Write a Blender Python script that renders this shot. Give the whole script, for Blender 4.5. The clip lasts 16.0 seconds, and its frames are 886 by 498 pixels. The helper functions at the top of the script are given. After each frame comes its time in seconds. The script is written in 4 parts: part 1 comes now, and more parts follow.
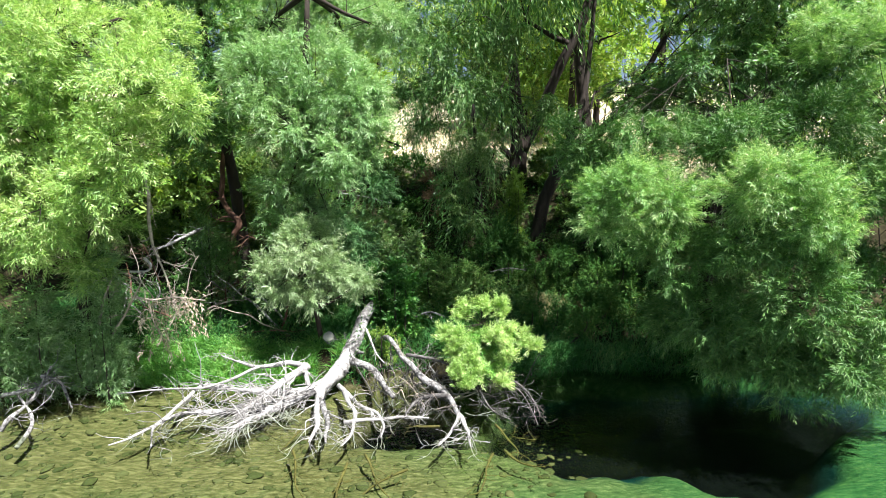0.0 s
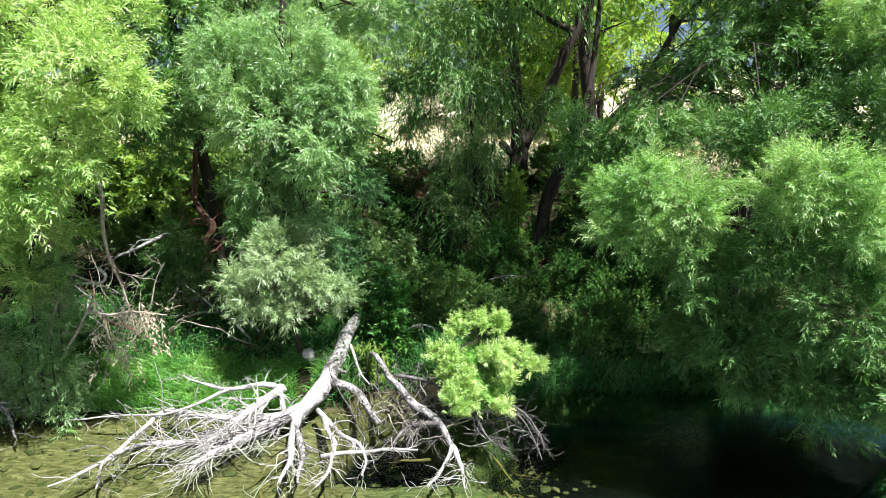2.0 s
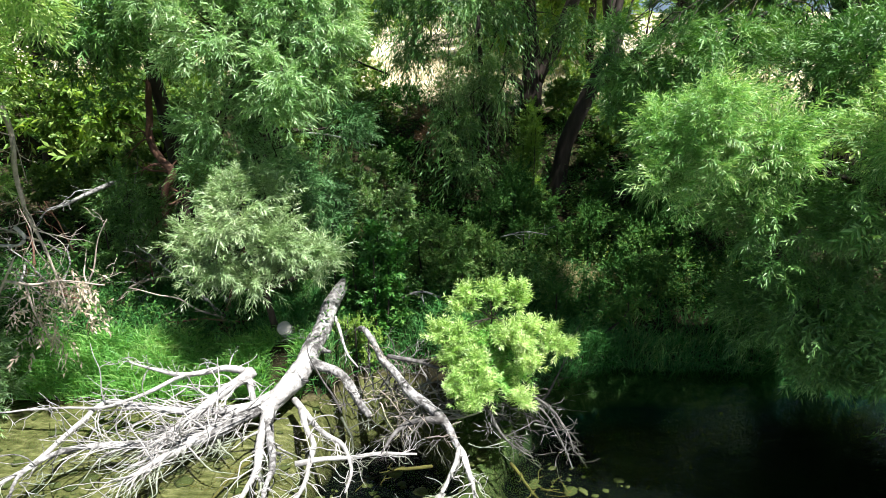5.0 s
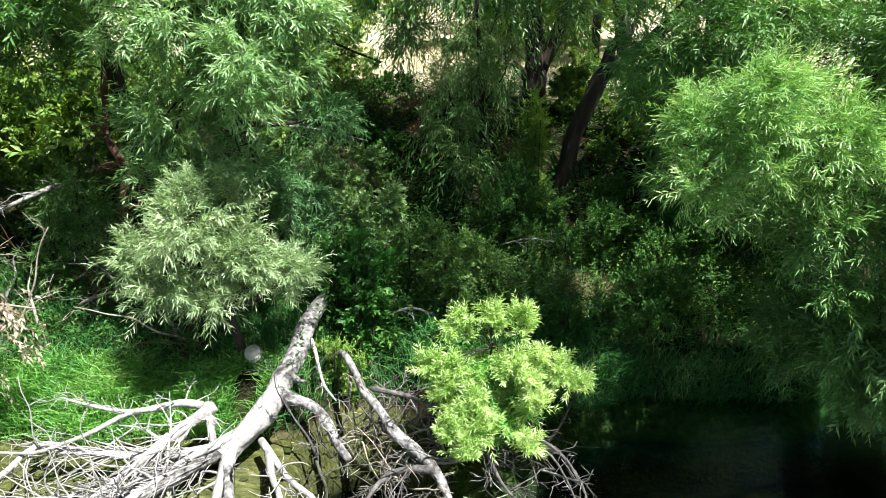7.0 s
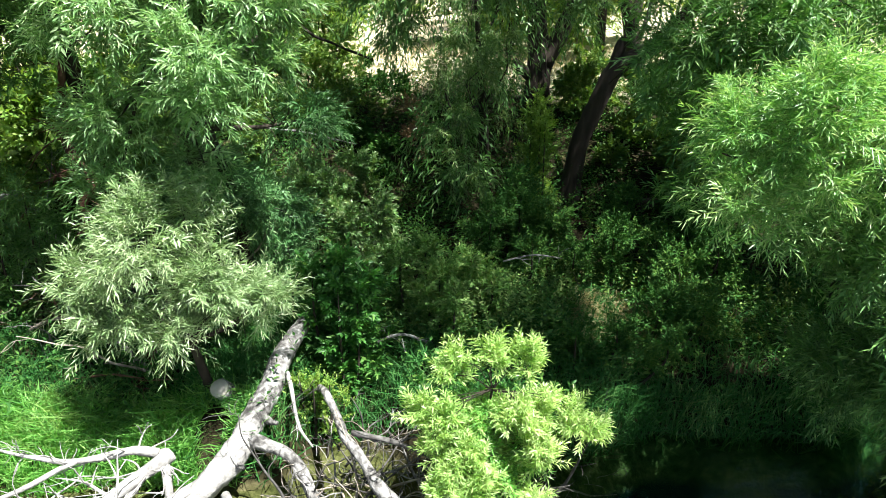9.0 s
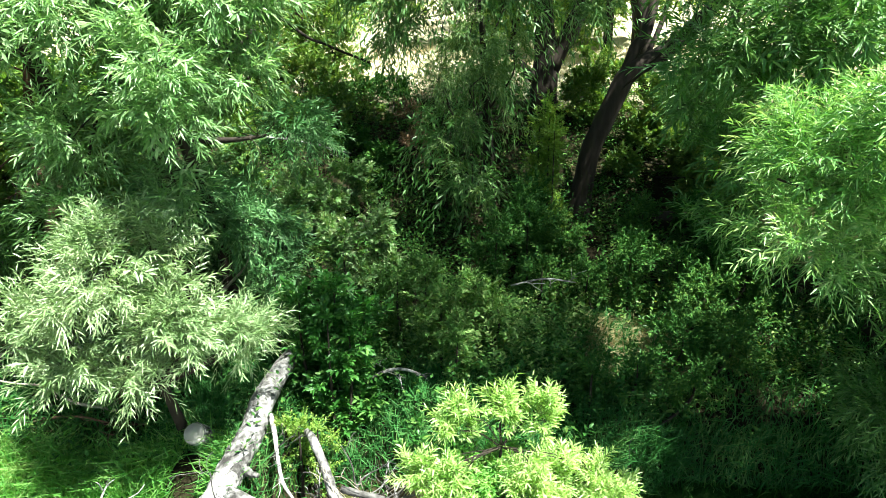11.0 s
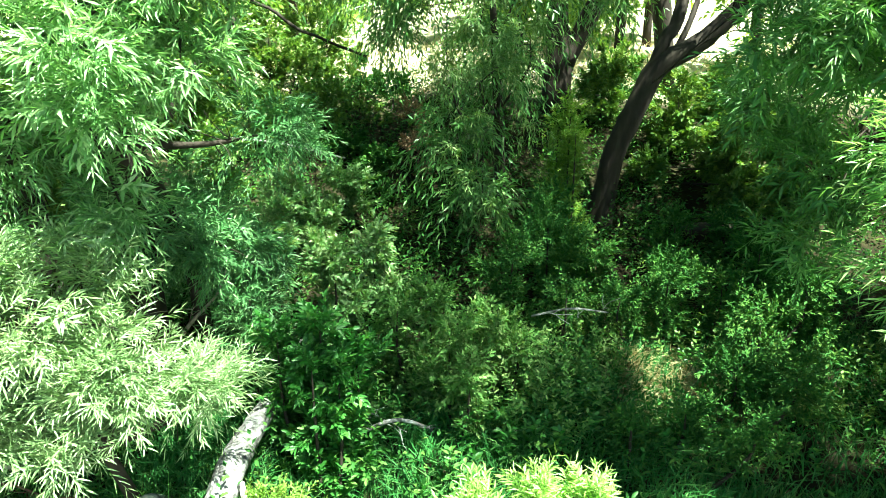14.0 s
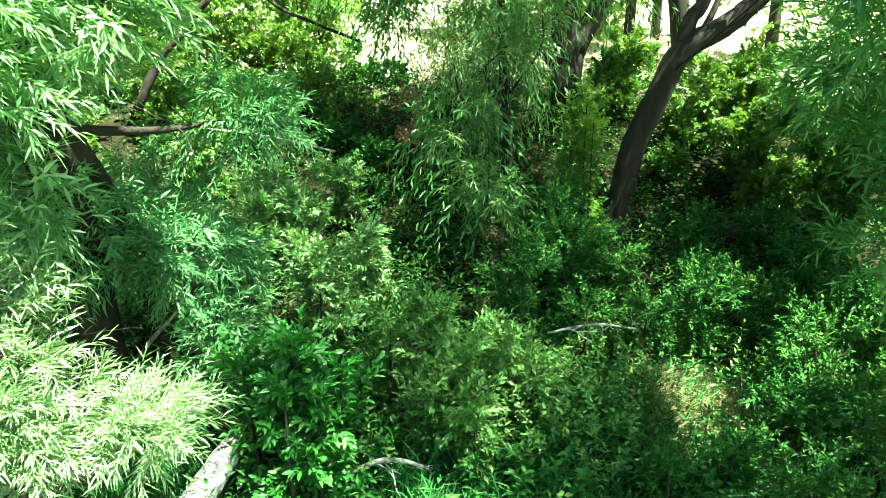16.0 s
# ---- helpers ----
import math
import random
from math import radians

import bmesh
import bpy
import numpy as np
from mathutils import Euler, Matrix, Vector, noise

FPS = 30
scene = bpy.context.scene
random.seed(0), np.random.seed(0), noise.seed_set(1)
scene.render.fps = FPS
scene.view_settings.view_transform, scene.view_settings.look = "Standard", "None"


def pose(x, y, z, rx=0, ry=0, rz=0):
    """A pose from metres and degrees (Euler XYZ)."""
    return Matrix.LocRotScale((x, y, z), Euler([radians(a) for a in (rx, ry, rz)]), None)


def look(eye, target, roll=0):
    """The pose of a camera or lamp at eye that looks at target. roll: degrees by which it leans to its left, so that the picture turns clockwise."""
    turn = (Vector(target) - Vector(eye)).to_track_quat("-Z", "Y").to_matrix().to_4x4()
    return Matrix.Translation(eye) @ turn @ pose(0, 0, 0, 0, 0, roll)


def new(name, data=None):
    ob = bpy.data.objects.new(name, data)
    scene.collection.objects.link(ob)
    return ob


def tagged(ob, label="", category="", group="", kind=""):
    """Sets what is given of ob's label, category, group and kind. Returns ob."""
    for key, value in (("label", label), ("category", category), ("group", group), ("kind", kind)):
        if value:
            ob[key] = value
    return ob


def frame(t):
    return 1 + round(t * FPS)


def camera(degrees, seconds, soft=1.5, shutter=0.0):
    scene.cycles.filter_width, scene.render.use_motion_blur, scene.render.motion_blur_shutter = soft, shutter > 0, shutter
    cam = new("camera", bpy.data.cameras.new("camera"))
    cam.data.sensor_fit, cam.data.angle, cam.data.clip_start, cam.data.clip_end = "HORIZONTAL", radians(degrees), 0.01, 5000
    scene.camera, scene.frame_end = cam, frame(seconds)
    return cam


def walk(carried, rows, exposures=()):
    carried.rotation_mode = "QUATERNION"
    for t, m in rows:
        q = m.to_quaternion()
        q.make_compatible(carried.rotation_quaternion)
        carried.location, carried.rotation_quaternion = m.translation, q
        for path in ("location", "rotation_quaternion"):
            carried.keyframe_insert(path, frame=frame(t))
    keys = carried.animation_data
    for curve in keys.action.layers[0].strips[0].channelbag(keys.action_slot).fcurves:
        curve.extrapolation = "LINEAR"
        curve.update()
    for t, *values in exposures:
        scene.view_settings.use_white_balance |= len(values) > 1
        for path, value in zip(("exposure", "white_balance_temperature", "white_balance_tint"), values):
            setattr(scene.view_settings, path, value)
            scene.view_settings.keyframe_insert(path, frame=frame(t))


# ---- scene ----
cam = camera(70.0, 16.0, soft=0.9, shutter=0.0)
METRES, EYE, TILT, LEAN, TURN = 10.0, 4.8, -7.5, 0.0, 0.0
ROWS = [
    (0.0, 0.0, 0.0, 0.0, 0.0, 0.0, -0.0),
    (0.5, 0.0057, 0.0356, 0.0058, 0.01, -0.1, 0.02),
    (1.0, 0.0108, 0.0719, 0.0121, 0.03, -0.2, 0.04),
    (1.5, 0.0145, 0.1087, 0.0183, 0.03, -0.29, 0.06),
    (2.0, 0.0166, 0.1467, 0.0234, 0.05, -0.41, 0.06),
    (2.5, 0.0151, 0.1857, 0.0259, 0.06, -0.64, 0.07),
    (3.0, 0.0115, 0.2263, 0.0263, 0.07, -1.13, 0.08),
    (3.5, 0.0087, 0.2662, 0.026, 0.08, -2.0, 0.11),
    (4.0, 0.0075, 0.3048, 0.027, 0.1, -3.38, 0.11),
    (6.5, 0.0208, 0.4987, 0.0472, 0.15, -6.18, 0.19),
    (7.0, 0.023, 0.5309, 0.0514, 0.17, -6.18, 0.22),
    (7.5, 0.025, 0.5612, 0.0546, 0.18, -6.19, 0.23),
    (8.0, 0.0274, 0.5905, 0.0574, 0.17, -6.17, 0.23),
    (8.5, 0.0307, 0.62, 0.0613, 0.19, -6.17, 0.27),
    (9.0, 0.032, 0.6465, 0.0657, 0.22, -6.15, 0.27),
    (11.5, 0.0297, 0.7595, 0.0928, 0.32, -6.13, 0.29),
    (12.0, 0.0279, 0.781, 0.096, 0.33, -6.12, 0.3),
    (12.5, 0.0256, 0.8028, 0.0973, 0.33, -6.12, 0.32),
    (13.0, 0.0233, 0.8257, 0.0976, 0.29, -6.12, 0.34),
    (13.5, 0.0223, 0.8507, 0.1001, 0.31, -6.11, 0.32),
    (14.0, 0.0207, 0.8783, 0.1023, 0.31, -6.14, 0.33),
    (14.5, 0.0194, 0.9065, 0.1011, 0.29, -6.13, 0.32),
    (15.0, 0.0195, 0.9342, 0.0994, 0.3, -6.1, 0.33),
    (15.5, 0.0193, 0.9624, 0.098, 0.32, -6.1, 0.34),
    (16.0, 0.0191, 0.9891, 0.0957, 0.33, -6.12, 0.35),
]
walk(cam, [(t, pose(0, 0, EYE, TILT, LEAN, TURN) @ pose(METRES * x, METRES * y, METRES * z, 90 + pitch, roll, yaw)) for t, x, y, z, yaw, pitch, roll in ROWS],
     exposures=[(0.0, 1.82, 6300, 13), (4.0, 1.73, 6350, 12), (6.5, 1.7, 6350, 11), (9.0, 1.85, 6400, 8), (12.0, 2.42, 6450, -5), (14.0, 2.86, 6500, -16), (16.0, 3.24, 6600, -25)])

# ---- light ----
SUN = Vector((0.31, -0.33, 0.892)).normalized()
sun_el = math.asin(SUN.z)
world = bpy.data.worlds.new("sky")
scene.world = world
world.use_nodes = True
wn, wl = world.node_tree.nodes, world.node_tree.links
sky = wn.new("ShaderNodeTexSky")
sky.sky_type, sky.sun_disc = "NISHITA", False
sky.sun_elevation, sky.sun_rotation = sun_el, math.atan2(SUN.x, SUN.y)
wl.new(sky.outputs[0], wn["Background"].inputs[0])
wn["Background"].inputs[1].default_value = 0.031
sun = new("sun", bpy.data.lights.new("sun", "SUN"))
sun.data.energy, sun.data.angle, sun.data.color = 4.8, radians(0.53), (1.0, 0.97, 0.91)
sun.matrix_world = look(SUN * 60, (0, 0, 0))


# ---- materials ----
def mat(name):
    m = bpy.data.materials.new(name)
    m.use_nodes = True
    n = m.node_tree.nodes
    return m, n, m.node_tree.links, n["Principled BSDF"]


def ramp(n, stops):
    r = n.new("ShaderNodeValToRGB")
    e = r.color_ramp.elements
    e[0].position, e[0].color = stops[0][0], (*stops[0][1], 1)
    e[1].position, e[1].color = stops[-1][0], (*stops[-1][1], 1)
    for p, c in stops[1:-1]:
        k = e.new(p)
        k.color = (*c, 1)
    return r


def leaf_material(name, stops, trans=0.35, trans_tint=(1.3, 1.25, 0.5), rough=0.44, spec=0.5, patch=0.35):
    """Leaves: one tint a leaf, patches of younger growth, light shining through."""
    m, n, l, b = mat(name)
    g = n.new("ShaderNodeNewGeometry")
    r = ramp(n, stops)
    geo = n.new("ShaderNodeTexCoord")
    nz = n.new("ShaderNodeTexNoise")
    nz.inputs["Scale"].default_value, nz.inputs["Detail"].default_value = 0.9, 2
    l.new(geo.outputs["Object"], nz.inputs["Vector"])
    mx = n.new("ShaderNodeMath")
    mx.operation = "MULTIPLY_ADD"
    l.new(nz.outputs["Fac"], mx.inputs[0])
    mx.inputs[1].default_value = patch * 2
    leaf_tint = n.new("ShaderNodeMath")
    leaf_tint.operation = "MULTIPLY_ADD"
    l.new(g.outputs["Random Per Island"], leaf_tint.inputs[0])
    leaf_tint.inputs[1].default_value, leaf_tint.inputs[2].default_value = 0.6, 0.2
    l.new(leaf_tint.outputs[0], mx.inputs[2])
    sub = n.new("ShaderNodeMath")
    sub.operation = "SUBTRACT"
    l.new(mx.outputs[0], sub.inputs[0])
    sub.inputs[1].default_value = patch
    l.new(sub.outputs[0], r.inputs[0])
    l.new(r.outputs[0], b.inputs["Base Color"])
    b.inputs["Roughness"].default_value, b.inputs["Specular IOR Level"].default_value = rough, spec
    tr = n.new("ShaderNodeBsdfTranslucent")
    mul = n.new("ShaderNodeMix")
    mul.data_type, mul.blend_type = "RGBA", "MULTIPLY"
    mul.inputs[0].default_value = 1.0
    l.new(r.outputs[0], mul.inputs[6])
    mul.inputs[7].default_value = (*trans_tint, 1)
    l.new(mul.outputs[2], tr.inputs["Color"])
    mix = n.new("ShaderNodeMixShader")
    mix.inputs[0].default_value = trans
    l.new(b.outputs[0], mix.inputs[1])
    l.new(tr.outputs[0], mix.inputs[2])
    l.new(mix.outputs[0], n["Material Output"].inputs[0])
    return m


def noisy_material(name, stops, scale, rough=0.85, bump=0.3, detail=6, stretch=(1, 1, 1), spec=0.3, scale2=None):
    """A rough natural surface: tints by noise at two scales, and relief."""
    m, n, l, b = mat(name)
    tc = n.new("ShaderNodeTexCoord")
    mp = n.new("ShaderNodeMapping")
    mp.inputs["Scale"].default_value = stretch
    l.new(tc.outputs["Object"], mp.inputs[0])
    a = n.new("ShaderNodeTexNoise")
    a.inputs["Scale"].default_value, a.inputs["Detail"].default_value = scale, detail
    l.new(mp.outputs[0], a.inputs["Vector"])
    c = n.new("ShaderNodeTexNoise")
    c.inputs["Scale"].default_value, c.inputs["Detail"].default_value = scale2 or scale * 0.17, 3
    l.new(mp.outputs[0], c.inputs["Vector"])
    ad = n.new("ShaderNodeMath")
    ad.operation = "MULTIPLY_ADD"
    l.new(a.outputs["Fac"], ad.inputs[0])
    ad.inputs[1].default_value = 0.6
    h = n.new("ShaderNodeMath")
    h.operation = "MULTIPLY"
    l.new(c.outputs["Fac"], h.inputs[0])
    h.inputs[1].default_value = 0.4
    l.new(h.outputs[0], ad.inputs[2])
    r = ramp(n, stops)
    l.new(ad.outputs[0], r.inputs[0])
    l.new(r.outputs[0], b.inputs["Base Color"])
    bp = n.new("ShaderNodeBump")
    bp.inputs["Strength"].default_value, bp.inputs["Distance"].default_value = bump, 0.03
    l.new(a.outputs["Fac"], bp.inputs["Height"])
    l.new(bp.outputs[0], b.inputs["Normal"])
    b.inputs["Roughness"].default_value, b.inputs["Specular IOR Level"].default_value = rough, spec
    return m


M_WILLOW = leaf_material("willow_leaf", [(0.0, (0.03, 0.11, 0.022)), (0.5, (0.085, 0.21, 0.045)), (1.0, (0.28, 0.43, 0.15))], trans=0.2, trans_tint=(1.1, 1.25, 0.5))
# bluish leaf, also darkened to carry the shade below the grey willow
M_TEAL = leaf_material("shaded_bluish_willow_leaf", [(0.0, (0.035, 0.11, 0.035)), (0.5, (0.085, 0.21, 0.07)), (1.0, (0.25, 0.40, 0.16))], trans=0.15, trans_tint=(1.0, 1.25, 0.6), spec=0.35)
# brighter willow leaf for the lobes in sun; the light is in the colour
M_SUNLIT = leaf_material("sunlit_willow_leaf", [(0.0, (0.05, 0.17, 0.04)), (0.5, (0.21, 0.41, 0.115)), (1.0, (0.63, 0.71, 0.38))], trans=0.36, trans_tint=(1.1, 1.2, 0.55), rough=0.38, spec=0.65)
M_YELLOW = leaf_material("yellow_willow_leaf", [(0.0, (0.06, 0.19, 0.04)), (0.5, (0.33, 0.52, 0.14)), (1.0, (0.70, 0.74, 0.44))], trans=0.35, trans_tint=(1.2, 1.2, 0.6))
M_GREY = leaf_material("grey_willow_leaf", [(0.0, (0.065, 0.17, 0.05)), (0.5, (0.21, 0.38, 0.14)), (1.0, (0.54, 0.65, 0.42))], trans=0.38, trans_tint=(1.1, 1.2, 0.65), rough=0.38, spec=0.7)
M_SILVER = leaf_material("silver_willow_leaf", [(0.0, (0.08, 0.17, 0.06)), (0.5, (0.24, 0.36, 0.15)), (1.0, (0.57, 0.64, 0.44))], trans=0.27, trans_tint=(1.05, 1.15, 0.65), rough=0.38, spec=0.7)
M_BUSH = leaf_material("young_willow_leaf", [(0.0, (0.10, 0.27, 0.04)), (0.5, (0.38, 0.55, 0.17)), (1.0, (0.75, 0.79, 0.50))], trans=0.42, trans_tint=(1.1, 1.2, 0.55), rough=0.38, spec=0.6)
M_HERB = leaf_material("herb_leaf", [(0.0, (0.018, 0.07, 0.016)), (0.45, (0.042, 0.125, 0.026)), (0.8, (0.095, 0.19, 0.038)), (1.0, (0.24, 0.31, 0.085))], trans=0.14, trans_tint=(1.1, 1.25, 0.5), rough=0.65, spec=0.12)
M_BRIGHT = leaf_material("bright_leaf", [(0.0, (0.028, 0.11, 0.02)), (0.6, (0.06, 0.20, 0.036)), (1.0, (0.24, 0.38, 0.10))], trans=0.36, trans_tint=(1.0, 1.25, 0.5))
M_DRY = leaf_material("dry_leaf", [(0.0, (0.12, 0.06, 0.03)), (0.5, (0.26, 0.15, 0.08)), (1.0, (0.46, 0.36, 0.24))], trans=0.25, trans_tint=(1.2, 0.9, 0.6))
M_CURL = leaf_material("curled_dead_leaf", [(0.0, (0.20, 0.15, 0.10)), (0.5, (0.36, 0.30, 0.22)), (1.0, (0.56, 0.50, 0.40))], trans=0.2, trans_tint=(1.1, 1.0, 0.8))
M_FAR = leaf_material("far_leaf", [(0.0, (0.08, 0.20, 0.03)), (0.5, (0.19, 0.34, 0.06)), (1.0, (0.38, 0.46, 0.14))], trans=0.45)
M_SLOPE = leaf_material("slope_leaf", [(0.0, (0.045, 0.11, 0.02)), (0.5, (0.10, 0.20, 0.038)), (1.0, (0.28, 0.36, 0.10))], trans=0.35)
M_NETTLE = leaf_material("nettle_leaf", [(0.0, (0.06, 0.15, 0.035)), (0.5, (0.13, 0.26, 0.07)), (1.0, (0.34, 0.43, 0.18))], trans=0.3, rough=0.65, spec=0.12)
M_OLIVE = leaf_material("olive_willow_leaf", [(0.0, (0.05, 0.12, 0.03)), (0.5, (0.12, 0.22, 0.065)), (1.0, (0.36, 0.44, 0.21))], trans=0.3, spec=0.3)
# leaf paled in place of the sun dapple on this shrub
M_LIT = leaf_material("sunlit_broad_leaf", [(0.0, (0.07, 0.19, 0.05)), (0.5, (0.19, 0.35, 0.12)), (1.0, (0.50, 0.58, 0.35))], trans=0.3)
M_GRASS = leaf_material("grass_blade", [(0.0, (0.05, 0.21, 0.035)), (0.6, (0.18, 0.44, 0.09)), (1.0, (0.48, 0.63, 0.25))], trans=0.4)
# darker copy of the grass: the trees' shade is put into its colour
M_SHADY_GRASS = leaf_material("shaded_grass_blade", [(0.0, (0.022, 0.10, 0.022)), (0.6, (0.045, 0.17, 0.04)), (1.0, (0.19, 0.31, 0.10))], trans=0.2, rough=0.6, spec=0.2)
M_STRAW = leaf_material("straw_blade", [(0.0, (0.32, 0.26, 0.12)), (0.5, (0.48, 0.41, 0.22)), (1.0, (0.64, 0.58, 0.40))], trans=0.25, trans_tint=(1.1, 1.0, 0.7))
M_BARK = noisy_material("dark_bark", [(0.25, (0.012, 0.009, 0.007)), (0.5, (0.028, 0.021, 0.016)), (0.75, (0.06, 0.048, 0.037))], 9, bump=0.9, stretch=(1, 1, 0.25))
M_RED = noisy_material("reddish_bark", [(0.25, (0.05, 0.022, 0.014)), (0.5, (0.10, 0.05, 0.033)), (0.75, (0.18, 0.11, 0.08))], 9, bump=0.9, stretch=(1, 1, 0.25))
M_DEAD = noisy_material("bleached_wood", [(0.3, (0.14, 0.134, 0.13)), (0.5, (0.30, 0.29, 0.28)), (0.7, (0.47, 0.46, 0.45))], 16, bump=0.5)
M_TRUNK = noisy_material("weathered_trunk", [(0.36, (0.035, 0.033, 0.032)), (0.46, (0.12, 0.115, 0.112)), (0.56, (0.26, 0.255, 0.25)), (0.66, (0.42, 0.415, 0.41))], 15, bump=1.0, scale2=3.0)
# dead wood darkened for the shade beside the bush and bank
M_SHADE_WOOD = noisy_material("shaded_dead_wood", [(0.3, (0.03, 0.027, 0.025)), (0.5, (0.08, 0.075, 0.072)), (0.7, (0.18, 0.175, 0.17))], 15, bump=0.7, scale2=3.0)
M_DTWIG = noisy_material("dead_twig", [(0.3, (0.17, 0.14, 0.115)), (0.6, (0.38, 0.33, 0.28))], 14)
M_SUNK = noisy_material("algae_wood", [(0.3, (0.05, 0.04, 0.012)), (0.7, (0.14, 0.115, 0.035))], 12)
M_CUT = noisy_material("cut_wood", [(0.3, (0.36, 0.33, 0.29)), (0.7, (0.55, 0.52, 0.47))], 8)


# ---- mesh tools ----
def mesh_np(name, verts, faces, material, smooth=False):
    """A mesh from arrays; all faces have the same number of corners."""
    me = bpy.data.meshes.new(name)
    verts, faces = np.asarray(verts, np.float32), np.asarray(faces, np.int32)
    k = faces.shape[1]
    me.vertices.add(len(verts))
    me.vertices.foreach_set("co", verts.ravel())
    me.loops.add(faces.size)
    me.loops.foreach_set("vertex_index", faces.ravel())
    me.polygons.add(len(faces))
    me.polygons.foreach_set("loop_start", np.arange(0, faces.size, k, dtype=np.int32))
    if smooth:
        me.polygons.foreach_set("use_smooth", np.ones(len(faces), bool))
    me.update(calc_edges=True)
    me.materials.append(material)
    return me


def thing(name, at, label, category, group="", kind=""):
    ob = new(name)
    ob.location = at
    ob.empty_display_size = 0.2
    return tagged(ob, label, category, group, kind)


def part(name, verts, faces, material, parent, label="", smooth=False, kind=""):
    """One mesh under a thing; the vertices are given in the world."""
    base = np.array(parent.matrix_basis.translation if parent else (0, 0, 0), np.float32)
    if parent and parent.parent:
        base = base + np.array(parent.parent.matrix_basis.translation, np.float32)
    ob = new(name, mesh_np(name, np.asarray(verts, np.float32) - base, faces, material, smooth))
    ob.parent = parent
    return tagged(ob, label, kind=kind)


def norm(a):
    return a / np.maximum(np.linalg.norm(a, axis=-1, keepdims=True), 1e-9)


def tube(path, radii, sides=6, rough=0.0, rng=None, steps=5, knobs=0.0):
    """A round limb along a smoothed path, with uneven girth and closed ends; knobs gives swellings, ridges and loose bark."""
    p = np.asarray(path, float)
    r = np.interp(np.linspace(0, 1, len(p)), np.linspace(0, 1, len(radii)), radii)
    if len(p) > 2 and steps > 1:
        q, s = [], []
        ext = np.vstack([2 * p[0] - p[1], p, 2 * p[-1] - p[-2]])
        for i in range(len(p) - 1):
            a, b, c, d = ext[i:i + 4]
            for u in np.arange(steps) / steps:
                q.append(0.5 * (2 * b + (c - a) * u + (2 * a - 5 * b + 4 * c - d) * u * u + (3 * b - 3 * c + d - a) * u ** 3))
                s.append(r[i] + (r[i + 1] - r[i]) * u)
        p, r = np.array(q + [p[-1]]), np.array(s + [r[-1]])
    if knobs:
        p = p + np.array([noise.noise_vector(Vector(c * 1.7)) for c in p]) * knobs * 0.16
    t = norm(np.gradient(p, axis=0))
    ref = np.array([0.31, 0.17, 0.93]) if abs(t[0][2]) < 0.9 else np.array([0.9, 0.3, 0.1])
    u = norm(np.cross(t, ref))
    w = np.cross(t, u)
    ang = np.arange(sides) * 2 * np.pi / sides
    rr = r[:, None] * np.ones(sides)
    if rough and rng is not None:
        rr = rr * (1 + rough * rng.normal(size=rr.shape))
    v = p[:, None] + rr[..., None] * (np.cos(ang)[None, :, None] * u[:, None] + np.sin(ang)[None, :, None] * w[:, None])
    if knobs:
        far = np.linalg.norm(np.diff(p, axis=0, prepend=p[:1]), axis=1).cumsum()
        for a in range(len(p)):
            for b in range(sides):
                d = v[a, b] - p[a]
                swell = noise.noise(Vector(v[a, b] * 2.6)) * 0.5 + noise.noise(Vector(v[a, b] * 7.0)) * 0.3
                ridge = noise.noise(Vector((ang[b] * 2.2, far[a] * 2.0, 4.0))) * 0.35
                bark = 0.22 if noise.noise(Vector((math.cos(ang[b]) * 1.4, math.sin(ang[b]) * 1.4, far[a] * 2.6))) > 0.12 else 0.0
                v[a, b] = p[a] + d * (1 + knobs * (swell + ridge + bark))
    n = len(p)
    i, j = np.meshgrid(np.arange(n - 1), np.arange(sides), indexing="ij")
    a, b = i * sides + j, i * sides + (j + 1) % sides
    f = np.stack([a, b, b + sides, a + sides], -1).reshape(-1, 4)
    v = v.reshape(-1, 3)
    caps = []
    for base, end, flip in ((0, p[0], True), ((n - 1) * sides, p[-1], False)):
        c = len(v)
        v = np.vstack([v, end])
        for k in range(0, sides, 2):
            quad = [c, base + k, base + (k + 1) % sides, base + (k + 2) % sides]
            caps.append(quad[::-1] if flip else quad)
    return v, np.vstack([f, np.array(caps)])


def join(pieces):
    vs, fs, o = [], [], 0
    for v, f in pieces:
        vs.append(v)
        fs.append(np.asarray(f) + o)
        o += len(v)
    return np.vstack(vs), np.vstack(fs)


def wander(rng, start, way, length, bend=0.35, n=6, sag=0.0):
    """A crooked line from start."""
    p, d, pts = np.array(start, float), norm(np.array(way, float)), []
    for i in range(n + 1):
        pts.append(p.copy())
        d = norm(d + rng.normal(size=3) * bend * 0.5 + np.array([0, 0, -sag]))
        p = p + d * length / n
    return np.array(pts)


